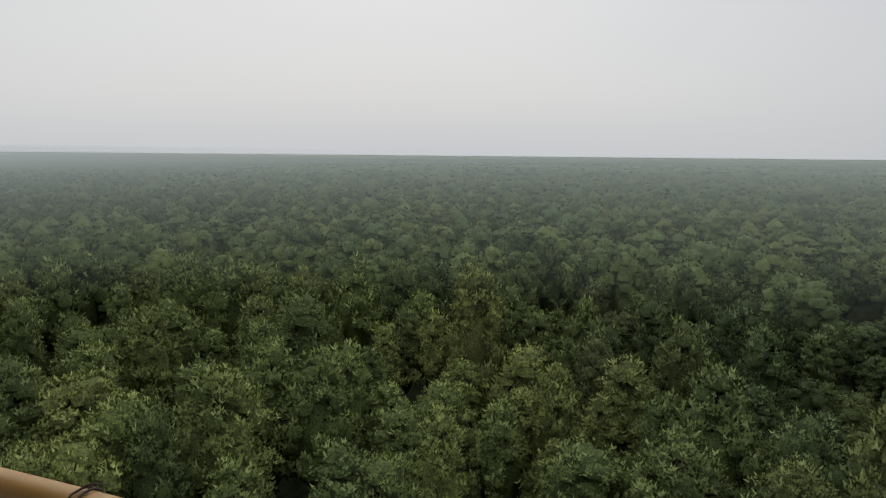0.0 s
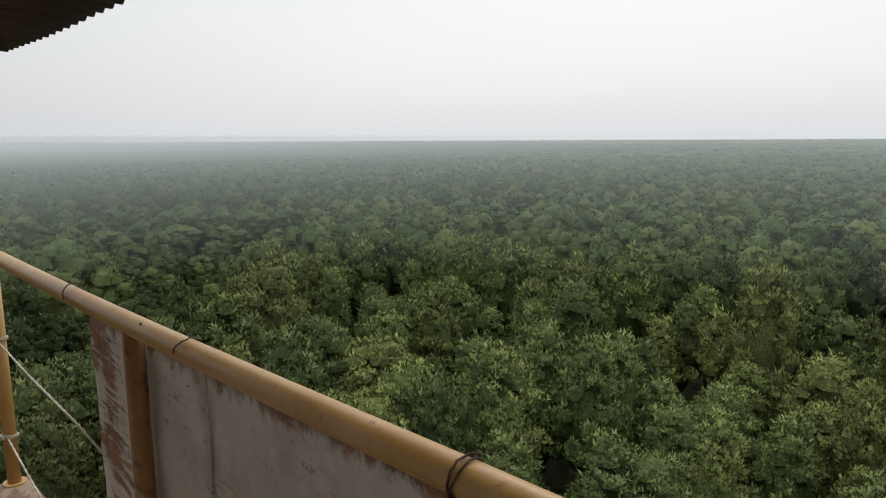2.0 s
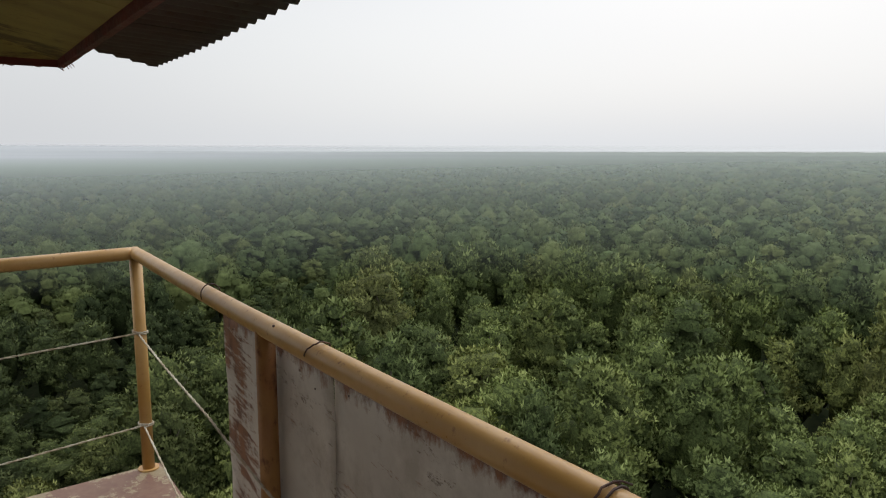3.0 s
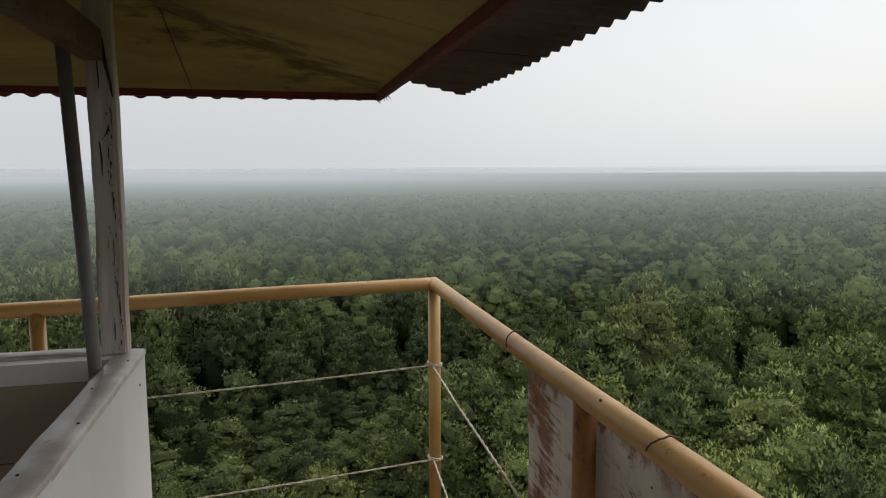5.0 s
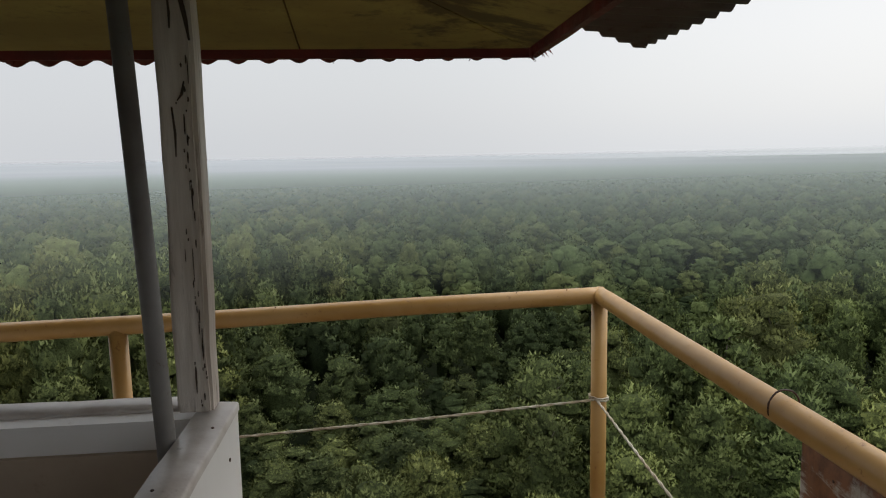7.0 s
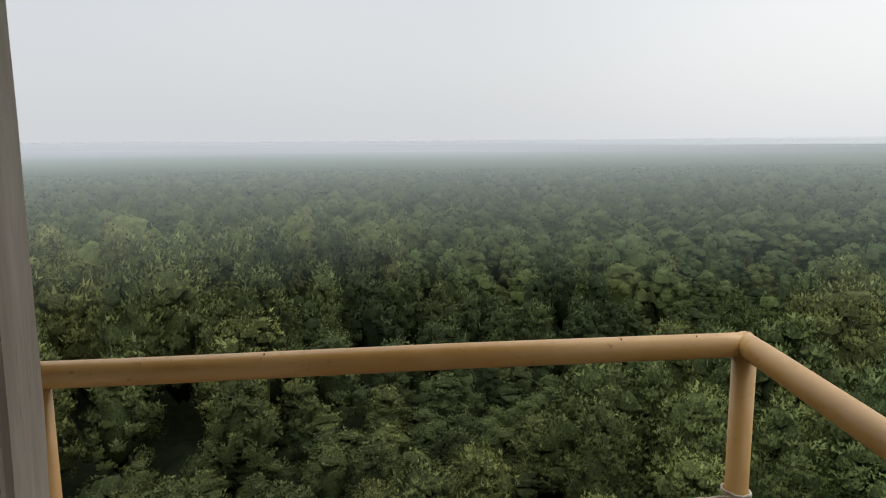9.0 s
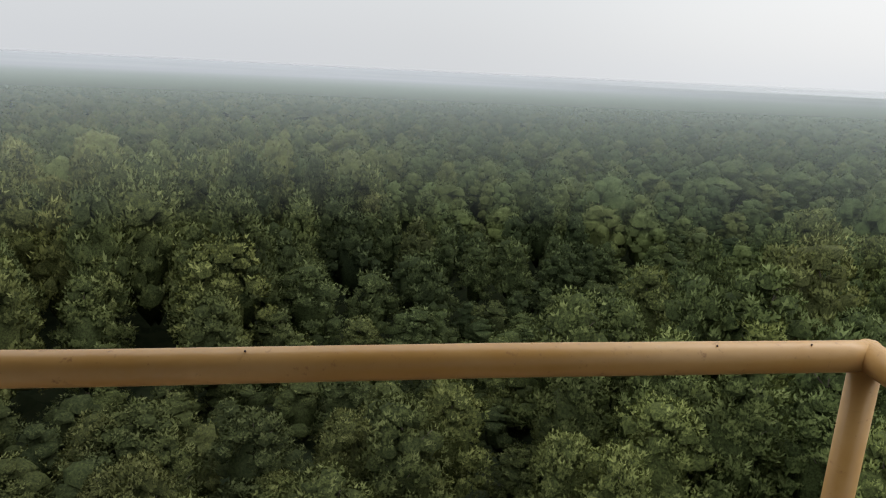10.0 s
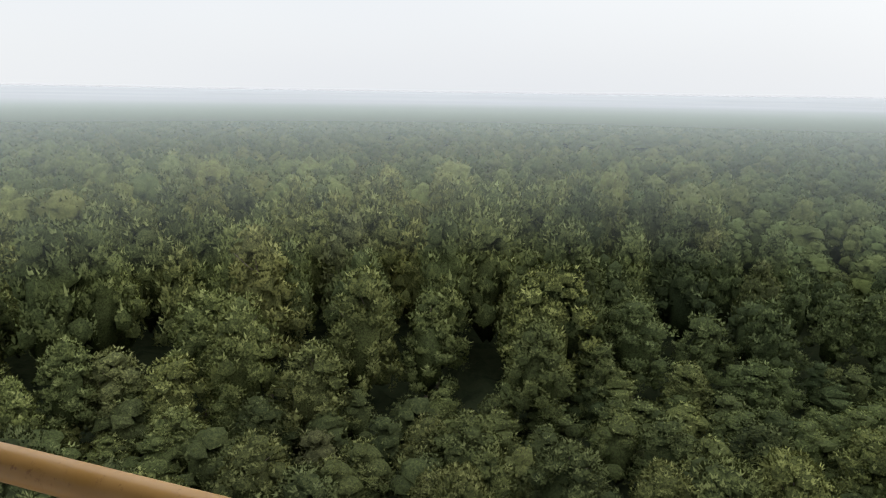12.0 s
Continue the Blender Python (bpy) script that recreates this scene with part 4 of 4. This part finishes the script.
def make_crown(rng, radius, height, point, tufts, sprays, leaves, length, width, rings=4, sides=7, fill=0.80, tip_share=0.12, depth=0.92, inner=1):
    """One crown from z = 0 to height: rounded tufts over an uneven dome, the more pointed the larger point is. Each
    tuft is thickly set with sprays of small leaves that sweep outwards and up, over an inner leaf mass coloured dark as
    shade.
    Returns the corners (n, 3, 3), their normals (n, 3, 3), and of which kind each is: 0 a leaf, 1 the shaded inner
    mass, 2 a tip leaf with painted highlight, 3 the lit leaf mass of a crown far off."""
    i = np.arange(tufts) + 0.35
    u = 1 - depth * (i / tufts) ** 1.15                                      # 1 at the top
    a = i * 2.39996 + rng.normal(0, 0.3, tufts)
    ph = rng.uniform(0, 6.28, 2)
    uneven = 1 + 0.14 * np.sin(2 * a + ph[0]) + 0.10 * np.sin(3 * a + 5 * u + ph[1]) + rng.normal(0, 0.09, tufts)
    reach = 0.78 * radius * np.clip(1 - u, 0, 1) ** point * np.clip(0.6 + 1.5 * u, 0, 1) * uneven
    c = np.stack([reach * np.cos(a), reach * np.sin(a), height * (0.05 + 0.87 * u) + rng.normal(0, 0.10, tufts)], -1)
    d = unit(np.stack([np.cos(a) * (1.0 - 0.9 * u ** 3), np.sin(a) * (1.0 - 0.9 * u ** 3), 0.2 + 1.1 * u ** 2], -1))
    big = radius * rng.uniform(0.22, 0.42, (tufts, 1)) * (26 * depth / tufts) ** 0.45
    flat = np.stack([rng.uniform(0.85, 1.2, tufts), rng.uniform(0.85, 1.2, tufts), rng.uniform(0.65, 0.95, tufts)], -1)
    own = np.repeat(np.arange(tufts), sprays)
    n = len(own)
    q = unit(unit(rng.normal(0, 1, (n, 3))) + 0.45 * d[own] + [0, 0, 0.36])
    at = c[own] + q * big[own] * rng.uniform(0.80, 1.12, (n, 1)) * flat[own]
    # sprays inside another tuft are not needed
    gap = np.linalg.norm(at[:, None] - c[None], axis=2) / (big[:, 0][None] * 0.84)
    gap[np.arange(n), own] = 9
    keep = gap.min(1) > 1
    at, q, out = at[keep], q[keep], d[own][keep]
    tall = 1 + 0.8 * (rng.uniform(0, 1, (len(q), 1)) < tip_share) * np.clip(q[:, 2:] * 1.3 + 0.1, 0, 1)
    lift = unit(0.70 * q + [0, 0, 0.80] + rng.normal(0, 0.22, q.shape))
    at, q, out, tall, lift = (np.repeat(v, leaves, 0) for v in (at, q, out, tall, lift))
    n = len(at)
    splay = unit(rng.normal(0, 1, (n, 3)))
    way = unit(0.85 * lift + 0.80 * splay + [0, 0, 0.15])
    face = unit(q + 0.4 * lift + rng.normal(0, 0.40, (n, 3)))
    across = unit(np.cross(way, face))
    size = rng.uniform(0.65, 1.35, (n, 1))
    foot = at + splay * length * 0.6 + lift * length * (0.6 * (tall - 1) - 0.2)
    blades = np.stack([foot + across * width * size * 0.5, foot - across * width * size * 0.5, foot + way * length * size * tall], 1)
    level = unit(np.cross(blades[:, 1] - blades[:, 0], blades[:, 2] - blades[:, 0]))
    turn = np.sum(level * q, 1) < 0
    blades[turn] = blades[turn][:, [1, 0, 2]]
    level[turn] *= -1
    soft = np.repeat(unit(0.55 * q + 0.62 * out + 0.16 * level)[:, None], 3, 1)
    b = ball(rings, sides)
    turn = rng.uniform(0, 6.28, (tufts, 1, 1, 3))
    lump = 1 + 0.20 * np.sin(4.2 * b[None, :, :, :1] + 3.1 * b[None, :, :, 2:] + turn[..., :1]) + 0.17 * np.sin(5.6 * b[None, :, :, 1:2] - 3.7 * b[None, :, :, :1] + turn[..., 1:2])
    mass = (c[:, None, None] + b[None] * lump * big[:, None, None] * fill * flat[:, None, None]).reshape(-1, 3, 3)
    level = unit(np.cross(mass[:, 1] - mass[:, 0], mass[:, 2] - mass[:, 0]))[:, None]
    round_n = np.repeat(b[None], tufts, 0).reshape(-1, 3, 3)
    level = level * np.sign(np.sum(level * round_n.mean(1, keepdims=True), -1, keepdims=True))
    mass_n = unit(0.45 * round_n + 0.15 * level + 0.65 * np.repeat(d, len(b), 0)[:, None])
    heart = b * [0.50 * radius, 0.50 * radius, 0.40 * height] + [0, 0, 0.42 * height]
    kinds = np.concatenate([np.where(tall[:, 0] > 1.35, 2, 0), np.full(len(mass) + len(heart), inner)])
    return np.concatenate([blades, mass, heart]), np.concatenate([soft, mass_n, b]), kinds


def blades_mesh(name, verts, normals, kinds, tone=None):
    """A mesh of loose three-cornered leaves, shaded as the soft mass that they form."""
    n = len(verts)
    me = bpy.data.meshes.new(name)
    me.vertices.add(n * 3)
    me.vertices.foreach_set("co", np.ascontiguousarray(verts, dtype=np.float32).ravel())
    me.loops.add(n * 3)
    me.loops.foreach_set("vertex_index", np.arange(n * 3, dtype=np.int32))
    me.polygons.add(n)
    me.polygons.foreach_set("loop_start", np.arange(0, n * 3, 3, dtype=np.int32))
    for mat in (M_LEAF, M_SHADED_MASS, M_TIP_LIGHT, M_LIT_MASS):
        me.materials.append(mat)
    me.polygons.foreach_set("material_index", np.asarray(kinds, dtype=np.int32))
    me.update(calc_edges=True)
    soft = me.attributes.new("custom_normal", "FLOAT_VECTOR", "POINT")
    soft.data.foreach_set("vector", np.ascontiguousarray(normals, dtype=np.float32).ravel())
    if tone is not None:
        own = me.attributes.new("tone", "FLOAT", "FACE")
        own.data.foreach_set("value", np.asarray(tone, dtype=np.float32))
    me.update()
    return me


def trunk_bmesh(rng, height):
    bm = bmesh.new()
    pts = [Vector((0.12 * rng.normal() * k / 5, 0.12 * rng.normal() * k / 5, height * 0.92 * k / 6)) for k in range(7)]
    tube(bm, pts, 0.12, 7, r_end=0.02)
    for k in range(7):
        p = pts[2 + k % 4]
        a = k * 1.7 + rng.uniform(0, 1)
        reach = rng.uniform(0.6, 1.0)
        tube(bm, [p, p + Vector((math.cos(a) * reach * 0.5, math.sin(a) * reach * 0.5, 0.45)), p + Vector((math.cos(a) * reach, math.sin(a) * reach, 1.0))], 0.035, 5, r_end=0.008)
    return bm


rng = np.random.default_rng(11)
CLOSE, NEAR, MIDDLE, MID, FAR, REMOTE, LAST = 24.0, 38.0, 58.0, 86.0, 170.0, 360.0, 900.0
CROWN_H = 6.4                           # height of the model crowns
SHAPES = ((2.2, CROWN_H, 0.46), (2.05, CROWN_H, 0.50), (1.8, CROWN_H, 0.60), (2.3, CROWN_H, 0.44))     # radius, height, pointedness
BROAD = ((2.6, CROWN_H, 0.44), (2.35, CROWN_H, 0.48), (2.75, CROWN_H, 0.40), (2.15, CROWN_H, 0.52))      # the same for the trees farther off


def tree_kind(k, *args):
    tree = thing("tree", (0, 0, GROUND_Z), "leafy green mangrove-like tree with a dense billowing crown", "tree", group="trees round the tower")
    part("trunk", trunk_bmesh(rng, TREE_H), M_TRUNK, tree, smooth=True)
    blades, soft, kinds = make_crown(rng, *SHAPES[k % 4], *args)
    blades[:, :, 2] += TREE_H - CROWN_H
    crown = new("crown", blades_mesh("crown", blades, soft, kinds))
    crown.parent = tree
    return tree


def spread(rng, top):
    """How wide a tree of that height is."""
    return rng.uniform(0.82, 1.18, np.shape(top)) * (0.50 + 0.50 * top / TREE_H)


def plant(r0, r1, step, kinds):
    """Single trees between two radii; the first ones are the kinds themselves."""
    x, y = scatter(rng, r0, r1, step)
    stay = rng.uniform(0, 1, x.shape) > 0.05                                 # here and there a tree is missing
    x, y = x[stay], y[stay]
    top = tree_tops(rng, x, y)
    wide = spread(rng, top)
    for k, i in enumerate(np.argsort(np.hypot(x, y))):
        m = Matrix.LocRotScale((x[i], y[i], GROUND_Z), Euler((radians(rng.normal(0, 2)), radians(rng.normal(0, 2)), rng.uniform(0, 6.28))), None)
        made = kinds[k] if k < len(kinds) else copy_thing(kinds[k % len(kinds)], m)
        made.matrix_basis = m @ Matrix.Diagonal((wide[i], wide[i], top[i] / TREE_H, 1))


plant(15.5, CLOSE, 3.15, [tree_kind(k, 36, 64, 6, 0.094, 0.074, 3, 6, 0.62, 0.14) for k in range(8)])
plant(CLOSE, NEAR, 3.4, [tree_kind(k, 34, 40, 5, 0.120, 0.096, 3, 6, 0.64, 0.14) for k in range(8)])


def stand(name, label, r0, r1, step, variants, sink=0.0, shrubs=False):
    """All trees of one belt of the forest, their crowns joined; with shrubs, the low growth in the two gaps instead."""
    x, y = scatter(rng, r0, r1, step)
    top = tree_tops(rng, x, y)
    if shrubs:
        low = np.minimum(gap_distance(x, y, CREEK), gap_distance(x, y, SIDE_GAP)) < 6.0
        x, y = x[low], y[low]
        top = rng.uniform(2.2, 4.6, x.shape)
    wide = spread(rng, top) * (0.95 if shrubs else step / 4.3)
    kind = rng.integers(0, len(variants), len(x))
    out, normals, sorts, tones = [], [], [], []
    for v, (blades, soft, kinds) in enumerate(variants):
        pick = np.where(kind == v)[0]
        a, w = rng.uniform(0, 2 * np.pi, len(pick)), wide[pick]
        ca, sa = np.cos(a)[:, None, None] * w[:, None, None], np.sin(a)[:, None, None] * w[:, None, None]
        bx, by, bz = blades[None, :, :, 0], blades[None, :, :, 1], blades[None, :, :, 2]
        px = ca * bx - sa * by + x[pick][:, None, None]
        py = sa * bx + ca * by + y[pick][:, None, None]
        pz = bz * (top[pick] / TREE_H)[:, None, None] + GROUND_Z - sink
        out.append(np.stack([px, py, pz], -1).reshape(-1, 3, 3))
        c1, s1 = np.cos(a)[:, None, None], np.sin(a)[:, None, None]
        nx, ny, nz = soft[None, :, :, 0], soft[None, :, :, 1], soft[None, :, :, 2]
        normals.append(np.stack([c1 * nx - s1 * ny, s1 * nx + c1 * ny, np.repeat(nz, len(pick), 0)], -1).reshape(-1, 3, 3))
        sorts.append(np.tile(kinds, len(pick)))
        tones.append(np.repeat(rng.uniform(0, 1, len(pick)), len(blades)))
    ob = new(name, blades_mesh(name, np.concatenate(out), np.concatenate(normals), np.concatenate(sorts), np.concatenate(tones)))
    return tagged(ob, label, "forest", kind="stuff")


def variants(count, shapes, *args):
    out = []
    for k in range(count):
        b, soft, kinds = make_crown(rng, *shapes[k % len(shapes)], *args)
        b[:, :, 2] += TREE_H - CROWN_H
        out.append((b, soft, kinds))
    return out


stand("tree_stand", "dense green forest canopy of many crowns", NEAR, MIDDLE, 3.8, variants(8, SHAPES, 26, 22, 4, 0.165, 0.135, 3, 5, 0.72, 0.12, 0.75))
stand("creek_shrubs", "low dark green shrubs filling the gap between the trees", 15.5, 76.0, 2.6, variants(4, SHAPES, 12, 28, 4, 0.14, 0.10, 3, 5, 0.70, 0.05), shrubs=True)
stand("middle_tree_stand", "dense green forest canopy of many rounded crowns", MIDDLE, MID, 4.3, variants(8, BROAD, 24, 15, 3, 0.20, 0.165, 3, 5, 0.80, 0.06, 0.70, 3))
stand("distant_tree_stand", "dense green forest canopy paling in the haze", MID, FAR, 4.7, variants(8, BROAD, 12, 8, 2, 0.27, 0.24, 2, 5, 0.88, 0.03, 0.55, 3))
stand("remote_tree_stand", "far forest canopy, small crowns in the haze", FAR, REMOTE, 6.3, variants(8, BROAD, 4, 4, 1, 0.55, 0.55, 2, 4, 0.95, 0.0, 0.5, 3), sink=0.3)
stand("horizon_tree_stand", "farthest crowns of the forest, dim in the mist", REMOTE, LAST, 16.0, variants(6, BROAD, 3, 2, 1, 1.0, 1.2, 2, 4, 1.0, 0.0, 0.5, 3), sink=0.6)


def ring_sheet(name, label, radii, yaws, height, mat, closed=False, category="forest", kind="stuff"):
    """A sheet over a polar grid: height(x, y, r, yaw) gives its z."""
    r, a = np.meshgrid(np.asarray(radii, float), np.asarray(yaws, float), indexing="ij")
    x, y = -r * np.sin(a), r * np.cos(a)
    co = np.stack([x, y, height(x, y, r, a)], -1).reshape(-1, 3)
    nr, na = r.shape
    i, j = np.meshgrid(np.arange(nr - 1), np.arange(na if closed else na - 1), indexing="ij")
    j1 = (j + 1) % na
    faces = np.stack([i * na + j, (i + 1) * na + j, (i + 1) * na + j1, i * na + j1], -1).reshape(-1, 4)
    me = bpy.data.meshes.new(name)
    me.vertices.add(len(co))
    me.vertices.foreach_set("co", co.astype(np.float32).ravel())
    me.loops.add(faces.size)
    me.loops.foreach_set("vertex_index", faces.astype(np.int32).ravel())
    me.polygons.add(len(faces))
    me.polygons.foreach_set("loop_start", np.arange(0, faces.size, 4, dtype=np.int32))
    me.update(calc_edges=True)
    me.shade_smooth()
    me.materials.append(mat)
    return tagged(new(name, me), label, category, kind=kind)


def grown(r0, r1, step):
    """Radii that grow by a steady ratio."""
    return r0 * (r1 / r0) ** (np.arange(step + 1) / step)


bumps = np.random.default_rng(5)


def canopy_height(x, y, r, a):
    lump = bumps.normal(0, 1, x.shape)
    ridge = np.clip((a - radians(-25)) / radians(30), 0, 1) * np.clip((r - 2300) / 700, 0, 1) * np.clip((4300 - r) / 300, 0, 1)
    low = -8.6 + 0.6 * swell(x, y) + 1.1 * np.clip(lump, -2, 2)
    return low + ridge * (7.5 + 1.4 * np.sin(a * 41) + 1.2 * np.sin(a * 97 + 1) + lump * 1.5)


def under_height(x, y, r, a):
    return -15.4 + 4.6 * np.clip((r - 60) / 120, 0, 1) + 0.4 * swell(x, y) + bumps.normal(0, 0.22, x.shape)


yaws = np.linspace(VIEW[0] - 0.02, VIEW[1] + 0.02, 330)
ring_sheet("horizon_forest", "unbroken forest canopy reaching to the misty horizon", grown(LAST - 8, 4600, 130), yaws, canopy_height, M_CANOPY)
# added sheet, closes the gaps between crowns with painted shade
ring_sheet("understory", "undergrowth sheet between the trees, coloured dark to stand for shade", grown(5, LAST, 110), np.linspace(VIEW[0], VIEW[1], 180), under_height, M_GAP_SHADE)
rest = np.linspace(VIEW[1] + 0.005, VIEW[0] + 2 * np.pi - 0.005, 220)
ring_sheet("rear_forest", "forest canopy on the side behind the tower", grown(26.0, 4600, 150), rest, canopy_height, M_CANOPY)
ground = ring_sheet("ground", "dark brown-green forest floor", [0.01, 5, 12, 30, 80, 200, 600, 1800, 4900], np.linspace(0, 2 * np.pi, 97)[:-1], lambda x, y, r, a: GROUND_Z + 0 * r, M_GROUND, True, "ground", "structure")

# ---- sheet of painted haze over the canopy ----
HAZE_SHEET_Z = -1.9


def haze_sheet_height(x, y, r, a):
    return HAZE_SHEET_Z + 24.0 * np.clip((r - 1000) / 1200, 0, 1) ** 2


ring_sheet("mist", "thin pale sheet added over the canopy to paint in misty haze, rising to a bank at the horizon", grown(14.2, 2200, 68), np.linspace(0, 2 * np.pi, 121)[:-1], haze_sheet_height, M_HAZE_SHEET, True, "mist", "structure")
